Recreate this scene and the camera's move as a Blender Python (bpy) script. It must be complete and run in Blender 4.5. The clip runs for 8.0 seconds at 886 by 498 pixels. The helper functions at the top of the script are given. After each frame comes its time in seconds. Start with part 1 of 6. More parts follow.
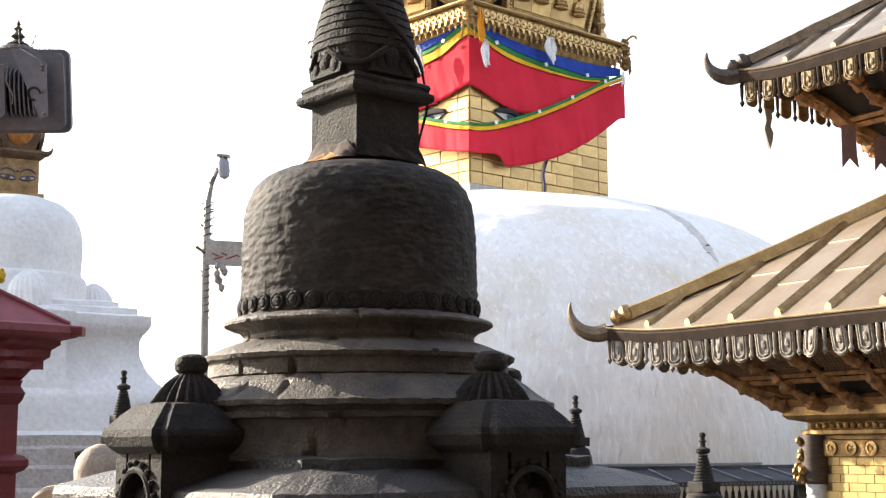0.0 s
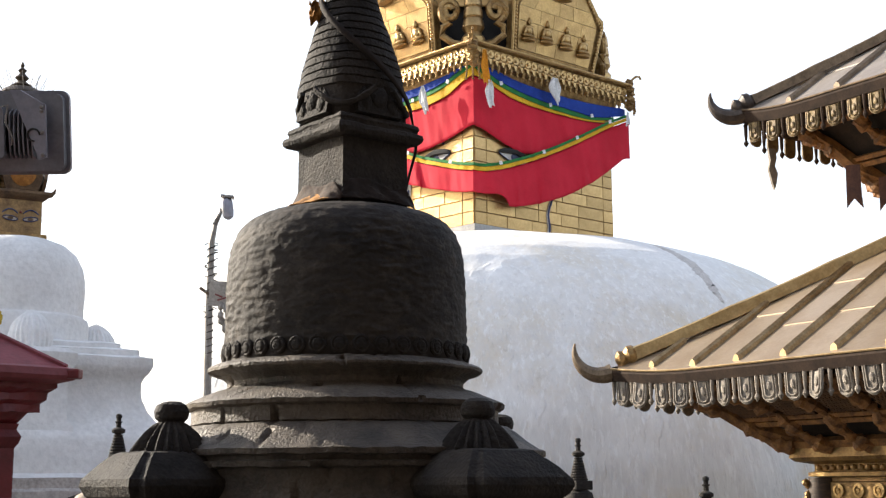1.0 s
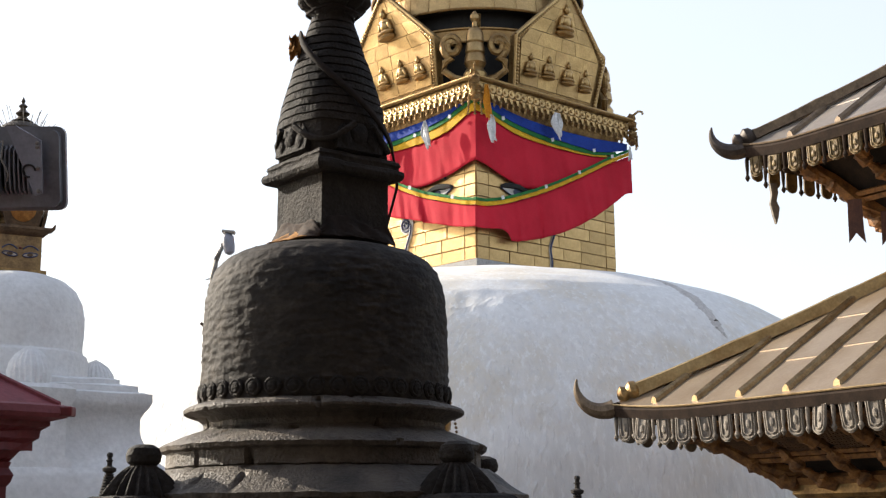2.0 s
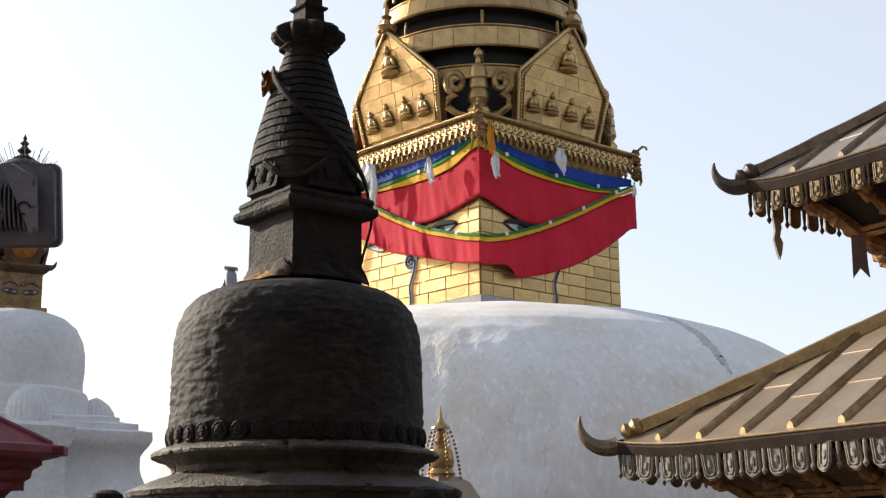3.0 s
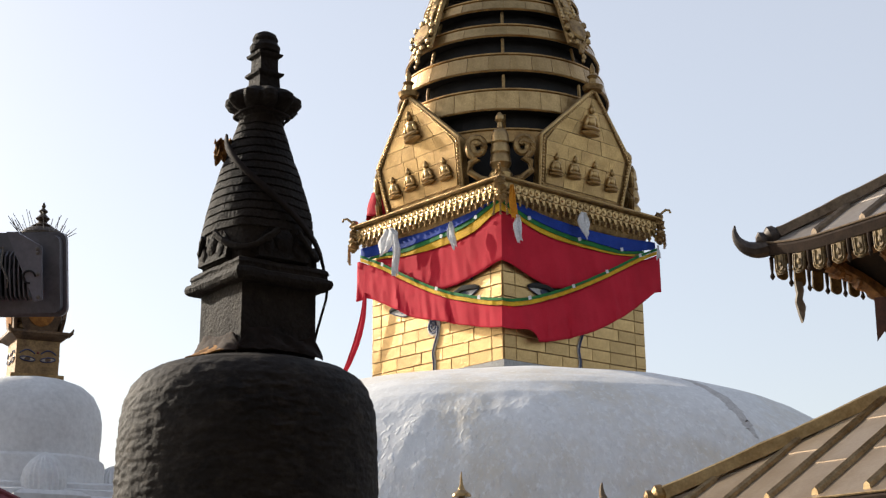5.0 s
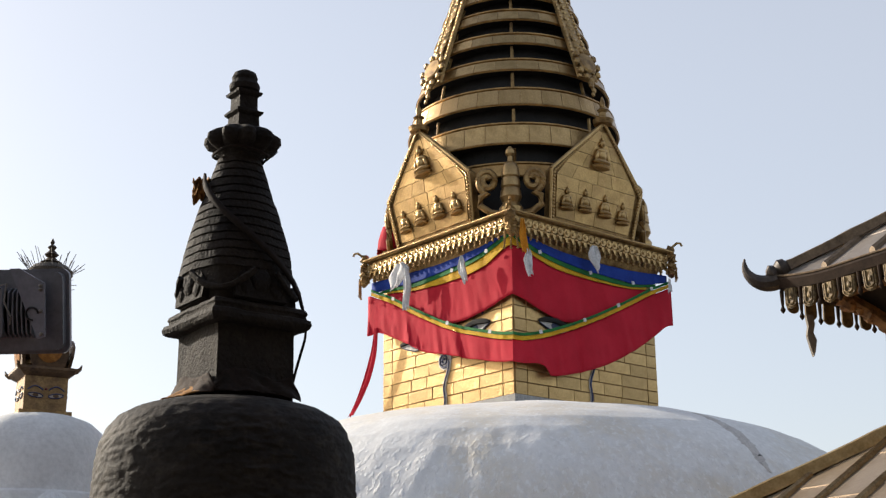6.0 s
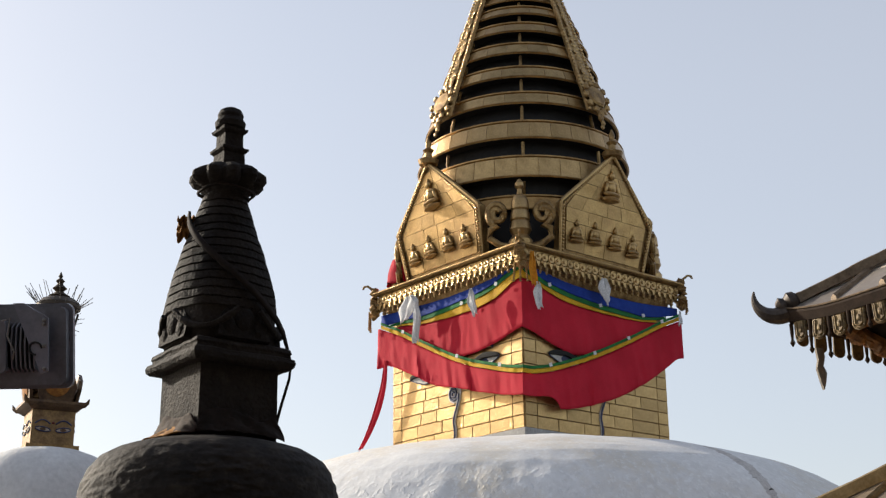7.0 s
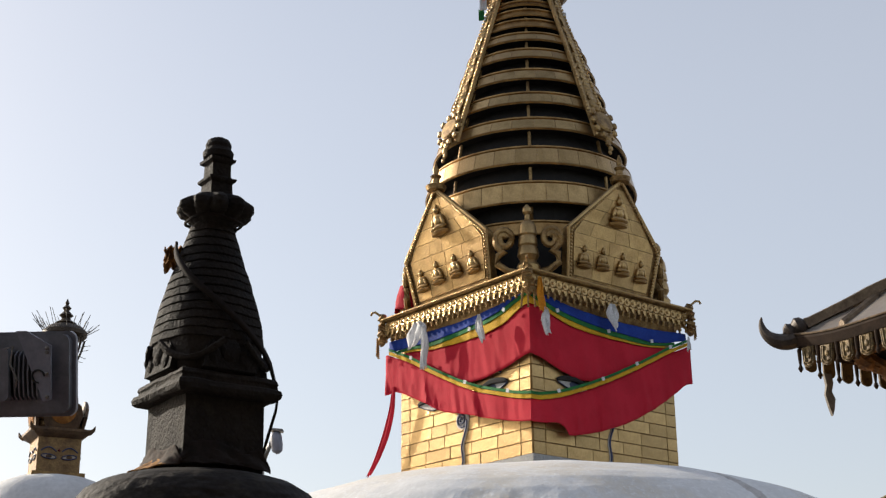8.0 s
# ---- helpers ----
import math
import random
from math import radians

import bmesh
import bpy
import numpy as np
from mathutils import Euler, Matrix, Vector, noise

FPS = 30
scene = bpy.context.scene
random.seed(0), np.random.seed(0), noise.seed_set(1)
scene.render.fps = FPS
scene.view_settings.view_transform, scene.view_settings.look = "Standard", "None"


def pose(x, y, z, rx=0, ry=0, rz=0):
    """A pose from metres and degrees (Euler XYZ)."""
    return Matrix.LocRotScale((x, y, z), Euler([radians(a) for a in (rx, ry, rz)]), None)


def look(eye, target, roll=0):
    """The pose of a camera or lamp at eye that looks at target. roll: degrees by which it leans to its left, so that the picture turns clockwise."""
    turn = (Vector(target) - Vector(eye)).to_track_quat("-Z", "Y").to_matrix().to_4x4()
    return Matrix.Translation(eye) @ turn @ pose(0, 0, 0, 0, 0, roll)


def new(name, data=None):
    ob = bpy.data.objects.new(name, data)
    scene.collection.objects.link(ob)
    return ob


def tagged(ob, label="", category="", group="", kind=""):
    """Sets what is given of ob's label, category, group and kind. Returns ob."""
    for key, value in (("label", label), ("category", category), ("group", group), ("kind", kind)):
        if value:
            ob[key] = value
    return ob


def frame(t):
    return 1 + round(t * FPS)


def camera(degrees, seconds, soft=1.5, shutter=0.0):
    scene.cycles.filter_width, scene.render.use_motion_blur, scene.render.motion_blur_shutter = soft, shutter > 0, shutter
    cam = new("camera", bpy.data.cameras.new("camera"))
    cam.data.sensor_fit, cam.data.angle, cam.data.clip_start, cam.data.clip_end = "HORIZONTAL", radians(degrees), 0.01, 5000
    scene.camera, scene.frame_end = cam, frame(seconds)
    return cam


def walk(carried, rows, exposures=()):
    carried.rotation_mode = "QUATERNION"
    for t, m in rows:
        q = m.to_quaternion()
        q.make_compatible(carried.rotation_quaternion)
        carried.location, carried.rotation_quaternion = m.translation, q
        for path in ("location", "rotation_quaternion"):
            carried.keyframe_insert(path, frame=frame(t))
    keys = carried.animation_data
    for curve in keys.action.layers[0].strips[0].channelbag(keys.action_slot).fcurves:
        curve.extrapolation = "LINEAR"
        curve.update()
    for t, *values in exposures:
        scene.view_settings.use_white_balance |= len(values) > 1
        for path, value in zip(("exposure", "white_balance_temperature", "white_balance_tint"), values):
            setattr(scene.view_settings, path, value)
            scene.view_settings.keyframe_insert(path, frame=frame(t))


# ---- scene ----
cam = camera(35.12, 8.0, soft=1.3)

PATH = [
    (0, (0.0000, 0.0000, 1.6000), (0.0000, 9.9000, 3.0106), -0.259),
    (0.5, (0.0208, 0.0355, 1.6125), (-0.0032, 9.9146, 3.1628), -0.266),
    (1, (0.0453, 0.0740, 1.6199), (0.0015, 9.9294, 3.3139), -0.283),
    (1.5, (0.0700, 0.1057, 1.6300), (0.0098, 9.9402, 3.4410), -0.298),
    (3, (0.1827, 0.2142, 1.6629), (0.0612, 9.9712, 3.8506), -0.385),
    (3.5, (0.2217, 0.2505, 1.6751), (0.0520, 9.9834, 3.9647), -0.408),
    (4, (0.2713, 0.2766, 1.6867), (0.0461, 9.9796, 4.0953), -0.430),
    (4.5, (0.3140, 0.3042, 1.6960), (0.0402, 9.9782, 4.2139), -0.434),
    (6, (0.4373, 0.3670, 1.7287), (0.0202, 9.9387, 4.5936), -0.512),
    (6.5, (0.4689, 0.3805, 1.7393), (0.0156, 9.9183, 4.7101), -0.491),
    (7, (0.5000, 0.3919, 1.7494), (0.0030, 9.8909, 4.8353), -0.443),
    (7.5, (0.5249, 0.4002, 1.7573), (-0.0034, 9.8687, 4.9301), -0.451),
    (8, (0.5524, 0.4076, 1.7648), (-0.0087, 9.8450, 5.0237), -0.441),
]
EXPOSURES = [(0.0, 1.66), (0.7, 1.36), (1.5, 1.0), (3.0, 0.57), (4.5, 0.37), (6.0, 0.29), (8.0, 0.13)]
walk(cam, [(t, look(eye, target, roll)) for t, eye, target, roll in PATH], EXPOSURES)

# ---- light ----
SUN_AZ, SUN_EL = -60.0, 24.0
world = bpy.data.worlds.new("world")
scene.world = world
world.use_nodes = True
wn = world.node_tree
sky = wn.nodes.new("ShaderNodeTexSky")
sky.sky_type = "NISHITA"
sky.sun_disc = False
sky.sun_elevation, sky.sun_rotation = radians(SUN_EL), radians(SUN_AZ)
sky.air_density, sky.dust_density, sky.ozone_density = 1.0, 2.1, 1.0
haze = wn.nodes.new("ShaderNodeMix")
haze.data_type = "RGBA"
# the haze lies low and thins towards the zenith
heading = wn.nodes.new("ShaderNodeTexCoord")
height = wn.nodes.new("ShaderNodeSeparateXYZ")
thin = wn.nodes.new("ShaderNodeMapRange")
thin.interpolation_type = "SMOOTHSTEP"
for socket, value in (("From Min", 0.38), ("From Max", 0.95), ("To Min", 0.43), ("To Max", 0.15)):
    thin.inputs[socket].default_value = value
wn.links.new(heading.outputs["Generated"], height.inputs[0])
wn.links.new(height.outputs["Z"], thin.inputs["Value"])
wn.links.new(thin.outputs["Result"], haze.inputs["Factor"])
haze.inputs["B"].default_value = (5.8, 5.75, 5.9, 1)
wn.links.new(sky.outputs[0], haze.inputs["A"])
wn.nodes["Background"].inputs["Strength"].default_value = 0.14
wn.links.new(haze.outputs["Result"], wn.nodes["Background"].inputs["Color"])
sun_data = bpy.data.lights.new("sun", "SUN")
sun_data.energy, sun_data.angle, sun_data.color = 4.7, radians(0.7), (1.0, 0.91, 0.77)
sun = new("sun", sun_data)
sun_to = Vector((math.sin(radians(SUN_AZ)) * math.cos(radians(SUN_EL)), math.cos(radians(SUN_AZ)) * math.cos(radians(SUN_EL)), math.sin(radians(SUN_EL))))
sun.matrix_world = look(sun_to * 60, (0, 0, 0))


# ---- materials ----
def shader(name, base, dark=None, rough=0.8, metal=0.0, scale=3.0, fine=40.0, bump=0.3, bump_size=0.01, amount=1.0, stretch=(1, 1, 1), spec=0.5, island=0.0, obj=0.0):
    """A surface with stains at one scale and grain at another. Returns the material, its nodes, the shader and the colour socket."""
    m = bpy.data.materials.new(name)
    m.use_nodes = True
    t = m.node_tree
    n, l = t.nodes, t.links
    b = n["Principled BSDF"]
    b.inputs["Roughness"].default_value = rough
    b.inputs["Metallic"].default_value = metal
    b.inputs["Specular IOR Level"].default_value = spec
    dark = dark or tuple(c * 0.6 for c in base)
    co = n.new("ShaderNodeTexCoord")
    mp = n.new("ShaderNodeMapping")
    mp.inputs["Scale"].default_value = stretch
    l.new(co.outputs["Object"], mp.inputs["Vector"])
    big = n.new("ShaderNodeTexNoise")
    big.inputs["Scale"].default_value, big.inputs["Detail"].default_value, big.inputs["Roughness"].default_value = scale, 8, 0.65
    small = n.new("ShaderNodeTexNoise")
    small.inputs["Scale"].default_value, small.inputs["Detail"].default_value = fine, 6
    l.new(mp.outputs[0], big.inputs["Vector"])
    l.new(mp.outputs[0], small.inputs["Vector"])
    ramp = n.new("ShaderNodeValToRGB")
    ramp.color_ramp.elements[0].position, ramp.color_ramp.elements[1].position = 0.35, 0.62
    ramp.color_ramp.elements[0].color, ramp.color_ramp.elements[1].color = (*dark, 1), (*base, 1)
    l.new(big.outputs["Fac"], ramp.inputs["Fac"])
    mix = n.new("ShaderNodeMix")
    mix.data_type, mix.blend_type = "RGBA", "MULTIPLY"
    mix.inputs["Factor"].default_value = 0.6 * amount
    l.new(ramp.outputs["Color"], mix.inputs["A"])
    ramp2 = n.new("ShaderNodeValToRGB")
    ramp2.color_ramp.elements[0].position, ramp2.color_ramp.elements[1].position = 0.3, 0.65
    ramp2.color_ramp.elements[0].color = (0.45, 0.45, 0.45, 1)
    l.new(small.outputs["Fac"], ramp2.inputs["Fac"])
    l.new(ramp2.outputs["Color"], mix.inputs["B"])
    out = mix.outputs["Result"]
    if obj or island:
        if obj:
            rnd = n.new("ShaderNodeObjectInfo")
            src, amt = rnd.outputs["Random"], obj
        else:
            rnd = n.new("ShaderNodeNewGeometry")
            src, amt = rnd.outputs["Random Per Island"], island
        rng = n.new("ShaderNodeMapRange")
        rng.inputs["To Min"].default_value, rng.inputs["To Max"].default_value = 1 - amt, 1 + amt * 0.4
        l.new(src, rng.inputs["Value"])
        hsv = n.new("ShaderNodeHueSaturation")
        l.new(rng.outputs[0], hsv.inputs["Value"])
        l.new(out, hsv.inputs["Color"])
        out = hsv.outputs["Color"]
    l.new(out, b.inputs["Base Color"])
    bp = n.new("ShaderNodeBump")
    bp.inputs["Strength"].default_value, bp.inputs["Distance"].default_value = bump, bump_size
    add = n.new("ShaderNodeMath")
    add.operation = "ADD"
    l.new(small.outputs["Fac"], add.inputs[0])
    l.new(big.outputs["Fac"], add.inputs[1])
    l.new(add.outputs[0], bp.inputs["Height"])
    l.new(bp.outputs[0], b.inputs["Normal"])
    return m


WHITEWASH = shader("whitewash", (0.80, 0.79, 0.775), (0.74, 0.73, 0.71), 0.9, 0, 0.5, 9, 0.28, 0.03, 0.22, (1, 1, 0.3))


def stained(m, colour, scale, lo, hi, most=0.8, stretch=(1, 1, 1)):
    """Lay a further blotch colour over a surface."""
    n, l = m.node_tree.nodes, m.node_tree.links
    b = n["Principled BSDF"]
    src = b.inputs["Base Color"].links[0].from_socket
    co = n.new("ShaderNodeTexCoord")
    t = n.new("ShaderNodeTexNoise")
    t.inputs["Scale"].default_value, t.inputs["Detail"].default_value, t.inputs["Roughness"].default_value = scale, 7, 0.7
    mp = n.new("ShaderNodeMapping")
    mp.inputs["Scale"].default_value = stretch
    l.new(co.outputs["Object"], mp.inputs["Vector"])
    l.new(mp.outputs[0], t.inputs["Vector"])
    r = n.new("ShaderNodeMapRange")
    r.inputs["From Min"].default_value, r.inputs["From Max"].default_value = lo, hi
    r.inputs["To Max"].default_value = most
    l.new(t.outputs["Fac"], r.inputs["Value"])
    x = n.new("ShaderNodeMix")
    x.data_type = "RGBA"
    x.inputs["B"].default_value = (*colour, 1)
    l.new(r.outputs[0], x.inputs["Factor"])
    l.new(src, x.inputs["A"])
    l.new(x.outputs["Result"], b.inputs["Base Color"])


stained(WHITEWASH, (0.62, 0.53, 0.39), 0.30, 0.47, 0.64, 0.6)
stained(WHITEWASH, (0.54, 0.52, 0.49), 2.0, 0.50, 0.70, 0.32, (1, 1, 0.12))
stained(WHITEWASH, (0.63, 0.62, 0.61), 7.0, 0.52, 0.62, 0.5, (1, 1, 0.22))
stained(WHITEWASH, (0.87, 0.87, 0.86), 8.0, 0.54, 0.62, 0.6, (1, 1, 0.15))
stained(WHITEWASH, (0.48, 0.43, 0.36), 1.1, 0.64, 0.74, 0.6)


def lime_crust(m, scale, stretch, low, high, depth):
    """Thick flaking lime that gathers below the shoulder of a dome."""
    n, l = m.node_tree.nodes, m.node_tree.links
    co = n.new("ShaderNodeTexCoord")
    mp = n.new("ShaderNodeMapping")
    mp.inputs["Scale"].default_value = stretch
    t = n.new("ShaderNodeTexNoise")
    t.inputs["Scale"].default_value, t.inputs["Detail"].default_value, t.inputs["Distortion"].default_value = scale, 2, 0.0
    l.new(co.outputs["Object"], mp.inputs["Vector"])
    l.new(mp.outputs[0], t.inputs["Vector"])
    r = n.new("ShaderNodeMapRange")
    r.inputs["From Min"].default_value, r.inputs["From Max"].default_value = 0.52, 0.72
    l.new(t.outputs["Fac"], r.inputs["Value"])
    xyz = n.new("ShaderNodeSeparateXYZ")
    l.new(co.outputs["Object"], xyz.inputs[0])
    where = n.new("ShaderNodeMapRange")
    where.inputs["From Min"].default_value, where.inputs["From Max"].default_value = high, low
    l.new(xyz.outputs["Z"], where.inputs["Value"])
    mul = n.new("ShaderNodeMath")
    mul.operation = "MULTIPLY"
    l.new(r.outputs[0], mul.inputs[0])
    l.new(where.outputs[0], mul.inputs[1])
    bp = n.new("ShaderNodeBump")
    bp.inputs["Strength"].default_value, bp.inputs["Distance"].default_value = 1.0, depth
    l.new(mul.outputs[0], bp.inputs["Height"])
    first = n["Principled BSDF"].inputs["Normal"].links[0].from_node
    l.new(bp.outputs[0], first.inputs["Normal"])


lime_crust(WHITEWASH, 8.0, (1, 1, 0.3), 5.8, 6.9, 0.018)
WHITE_PLASTER = shader("white_plaster", (0.80, 0.79, 0.78), (0.68, 0.665, 0.645), 0.9, 0, 1.2, 14, 0.35, 0.03, 0.4)
GREY_PLINTH = shader("plinth_stone", (0.45, 0.44, 0.42), (0.3, 0.29, 0.27), 0.85, 0, 2, 20)
GILT = shader("gilded_copper", (0.58, 0.385, 0.165), (0.40, 0.255, 0.10), 0.28, 0.8, 2.2, 22, 0.4, 0.03, 0.6, obj=0.22)
stained(GILT, (0.34, 0.21, 0.10), 0.9, 0.50, 0.68, 0.7)
stained(GILT, (0.45, 0.25, 0.12), 2.4, 0.60, 0.74, 0.5, (1, 1, 0.3))
GILT_DULL = shader("dull_gilt", (0.46, 0.295, 0.115), (0.17, 0.095, 0.036), 0.44, 0.7, 3, 25, 0.5, 0.02, 0.9)
GILT_ROOF = shader("gilded_roof_sheet", (0.43, 0.335, 0.24), (0.34, 0.25, 0.165), 0.42, 0.65, 1.2, 20, 0.25, 0.01, 0.4, obj=0.12)
ROOF_GREY = shader("greyed_roof_sheet", (0.33, 0.285, 0.245), (0.22, 0.185, 0.155), 0.5, 0.5, 1.2, 20, 0.25, 0.01, 0.5, obj=0.12)
HORN_COPPER = shader("horn_copper", (0.09, 0.065, 0.048), (0.04, 0.028, 0.02), 0.5, 0.4, 4, 30, 0.2, 0.005)
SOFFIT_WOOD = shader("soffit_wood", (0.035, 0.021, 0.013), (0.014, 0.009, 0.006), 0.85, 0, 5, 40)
RIB_GREY = shader("greyed_rib", (0.23, 0.16, 0.095), (0.12, 0.08, 0.045), 0.55, 0.4, 5, 30)
GILT_HIP = shader("gilded_hip", (0.56, 0.40, 0.19), (0.36, 0.235, 0.095), 0.42, 0.7, 3, 25, 0.3, 0.015, 0.7)
ROOF_RIB = shader("tarnished_rib", (0.46, 0.33, 0.17), (0.28, 0.185, 0.085), 0.45, 0.7, 5, 30)
BLACK_STONE = shader("black_stone", (0.054, 0.046, 0.040), (0.021, 0.020, 0.020), 0.75, 0, 6, 120, 0.9, 0.006, 0.8, spec=0.14)
PLINTH_BLACK = shader("worn_black_slab", (0.085, 0.075, 0.067), (0.032, 0.030, 0.029), 0.5, 0, 5, 110, 1.0, 0.008, 0.75, spec=0.4)
BELL_STONE = shader("scaly_black_stone", (0.054, 0.047, 0.042), (0.030, 0.028, 0.027), 0.72, 0, 8, 85, 0.65, 0.004, 0.7, (1, 1, 1.25), spec=0.14)
DUSTY_STONE = shader("dusty_stone", (0.15, 0.125, 0.10), (0.05, 0.044, 0.039), 0.6, 0, 5, 130, 0.9, 0.007, 0.75, spec=0.3)
stained(WHITE_PLASTER, (0.60, 0.585, 0.57), 1.6, 0.54, 0.72, 0.35, (1, 1, 0.4))
stained(BLACK_STONE, (0.11, 0.095, 0.078), 16.0, 0.58, 0.76, 0.4)
stained(BELL_STONE, (0.115, 0.096, 0.078), 18.0, 0.50, 0.72, 0.5, (1, 1, 1.4))
stained(DUSTY_STONE, (0.26, 0.215, 0.165), 11.0, 0.56, 0.72, 0.6)
stained(DUSTY_STONE, (0.025, 0.024, 0.023), 4.0, 0.54, 0.66, 0.75)
# Near-black: painted lids, a slot, and shade coloured in between the spire's rings.
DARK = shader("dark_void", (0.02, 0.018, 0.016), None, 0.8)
DARK_WOOD = shader("dark_wood", (0.10, 0.06, 0.035), (0.04, 0.025, 0.015), 0.65, 0, 5, 40, stretch=(1, 1, 6))
RED_CLOTH = shader("red_cloth", (0.53, 0.022, 0.042), (0.43, 0.015, 0.03), 0.75, 0, 1.0, 30, 0.3, 0.02, 0.25, spec=0.1)
BLUE_CLOTH = shader("blue_cloth", (0.02, 0.06, 0.34), (0.014, 0.04, 0.25), 0.75, 0, 2, 30, spec=0.15)
GREEN_CLOTH = shader("green_cloth", (0.03, 0.2, 0.05), (0.02, 0.13, 0.04), 0.75, 0, 2, 30, spec=0.15)
YELLOW_CLOTH = shader("yellow_cloth", (0.75, 0.45, 0.03), (0.6, 0.33, 0.02), 0.75, 0, 2, 30, spec=0.15)
WHITE_CLOTH = shader("white_cloth", (0.75, 0.74, 0.74), (0.6, 0.6, 0.6), 0.8, 0, 2, 30)
ORANGE_CLOTH = shader("orange_cloth", (0.75, 0.32, 0.03), (0.6, 0.22, 0.02), 0.75, 0, 4, 30, spec=0.15)
RED_ROOF = shader("dusty_red_sheet", (0.26, 0.055, 0.065), (0.17, 0.03, 0.035), 0.6, 0, 3, 30, 0.3, 0.01, 0.5)
RED_PAINT = shader("red_paint", (0.17, 0.016, 0.02), (0.10, 0.01, 0.012), 0.45, 0, 3, 30, 0.3, 0.01, 0.5)
LAMP_GREY = shader("lamp_casting", (0.22, 0.22, 0.245), (0.15, 0.15, 0.17), 0.34, 0.3, 4, 40, 0.1, 0.003, 0.4)
STEEL = shader("weathered_steel", (0.30, 0.28, 0.26), (0.18, 0.16, 0.14), 0.5, 0.5, 5, 50)
PAVING = shader("paving", (0.11, 0.103, 0.097), (0.07, 0.065, 0.06), 0.85, 0, 1.5, 15, 0.5, 0.03)


# ---- mesh helpers ----
def thing(name, label, category, group="", kind="", at=(0, 0, 0), turn=0):
    ob = new(name)
    ob.empty_display_size = 0.1
    ob.matrix_world = pose(*at, 0, 0, turn)
    return tagged(ob, label, category, group, kind)


def part(name, bm, material, parent=None, label="", smooth=False, m=None):
    me = bpy.data.meshes.new(name)
    bm.to_mesh(me)
    bm.free()
    if smooth:
        me.polygons.foreach_set("use_smooth", [True] * len(me.polygons))
        me.set_sharp_from_angle(angle=radians(30))
    me.materials.append(material)
    ob = new(name, me)
    if parent:
        ob.parent = parent
    if m is not None:
        ob.matrix_basis = m
    if label:
        ob["label"] = label
    return ob


def again(ob, m, parent=None):
    """The same mesh once more, as an object of its own."""
    twin = new(ob.name.split(".")[0], ob.data)
    twin.parent = parent or ob.parent
    twin.matrix_basis = m
    if "label" in ob:
        twin["label"] = ob["label"]
    return twin


def lathe(profile, seg=48, bm=None, m=None, close=True):
    """Turn a profile of (radius, height), from bottom to top, round z."""
    bm = bm or bmesh.new()
    m = m or Matrix()
    rings = []
    for r, z in profile:
        rings.append([bm.verts.new(m @ Vector((r * math.cos(2 * math.pi * k / seg), r * math.sin(2 * math.pi * k / seg), z))) for k in range(seg)])
    for a, b in zip(rings, rings[1:]):
        for k in range(seg):
            bm.faces.new((a[k], a[(k + 1) % seg], b[(k + 1) % seg], b[k]))
    if close:
        bm.faces.new(rings[0][::-1])
        bm.faces.new(rings[-1])
    return bm


def box(sx, sy, sz, bm=None, m=None, bevel=0.0):
    """A box centred in x and y that stands on z = 0."""
    bm = bm or bmesh.new()
    m = m or Matrix()
    made = bmesh.ops.create_cube(bm, size=1, matrix=m @ Matrix.Translation((0, 0, sz / 2)) @ Matrix.Diagonal((sx, sy, sz, 1)))
    if bevel:
        edges = list({e for v in made["verts"] for e in v.link_edges})
        bmesh.ops.bevel(bm, geom=edges, offset=bevel, segments=2, affect="EDGES", profile=0.6)
    return bm


def square_stack(profile, bm=None, m=None, aspect=1.0):
    """Square rings (half width, height) skinned from bottom to top."""
    bm = bm or bmesh.new()
    m = m or Matrix()
    rings = [[bm.verts.new(m @ Vector((sx * h, sy * h * aspect, z))) for sx, sy in ((-1, -1), (1, -1), (1, 1), (-1, 1))] for h, z in profile]
    for a, b in zip(rings, rings[1:]):
        for k in range(4):
            bm.faces.new((a[k], a[(k + 1) % 4], b[(k + 1) % 4], b[k]))
    bm.faces.new(rings[0][::-1])
    bm.faces.new(rings[-1])
    return bm


def plate(outline, depth, bm=None, m=None):
    """A flat outline in x and z, given depth along y (front face at y = 0)."""
    bm = bm or bmesh.new()
    m = m or Matrix()
    front = [bm.verts.new(m @ Vector((x, 0, z))) for x, z in outline]
    back = [bm.verts.new(m @ Vector((x, depth, z))) for x, z in outline]
    bm.faces.new(front)
    bm.faces.new(back[::-1])
    for k in range(len(front)):
        j = (k + 1) % len(front)
        bm.faces.new((front[j], front[k], back[k], back[j]))
    bmesh.ops.recalc_face_normals(bm, faces=bm.faces)
    return bm


def tube(points, radius, seg=8, bm=None, radii=None):
    """A round rod along points."""
    bm = bm or bmesh.new()
    pts = [Vector(p) for p in points]
    rings = []
    for k, p in enumerate(pts):
        d = (pts[min(k + 1, len(pts) - 1)] - pts[max(k - 1, 0)]).normalized()
        side = d.cross(Vector((0.31, 0.17, 0.93)))
        side = side.normalized() if side.length > 1e-4 else Vector((1, 0, 0))
        up = side.cross(d)
        r = radii[k] if radii else radius
        rings.append([bm.verts.new(p + r * (math.cos(2 * math.pi * j / seg) * side + math.sin(2 * math.pi * j / seg) * up)) for j in range(seg)])
    for a, b in zip(rings, rings[1:]):
        for j in range(seg):
            bm.faces.new((a[j], a[(j + 1) % seg], b[(j + 1) % seg], b[j]))
    bm.faces.new(rings[0][::-1])
    bm.faces.new(rings[-1])
    bmesh.ops.recalc_face_normals(bm, faces=bm.faces)
    return bm


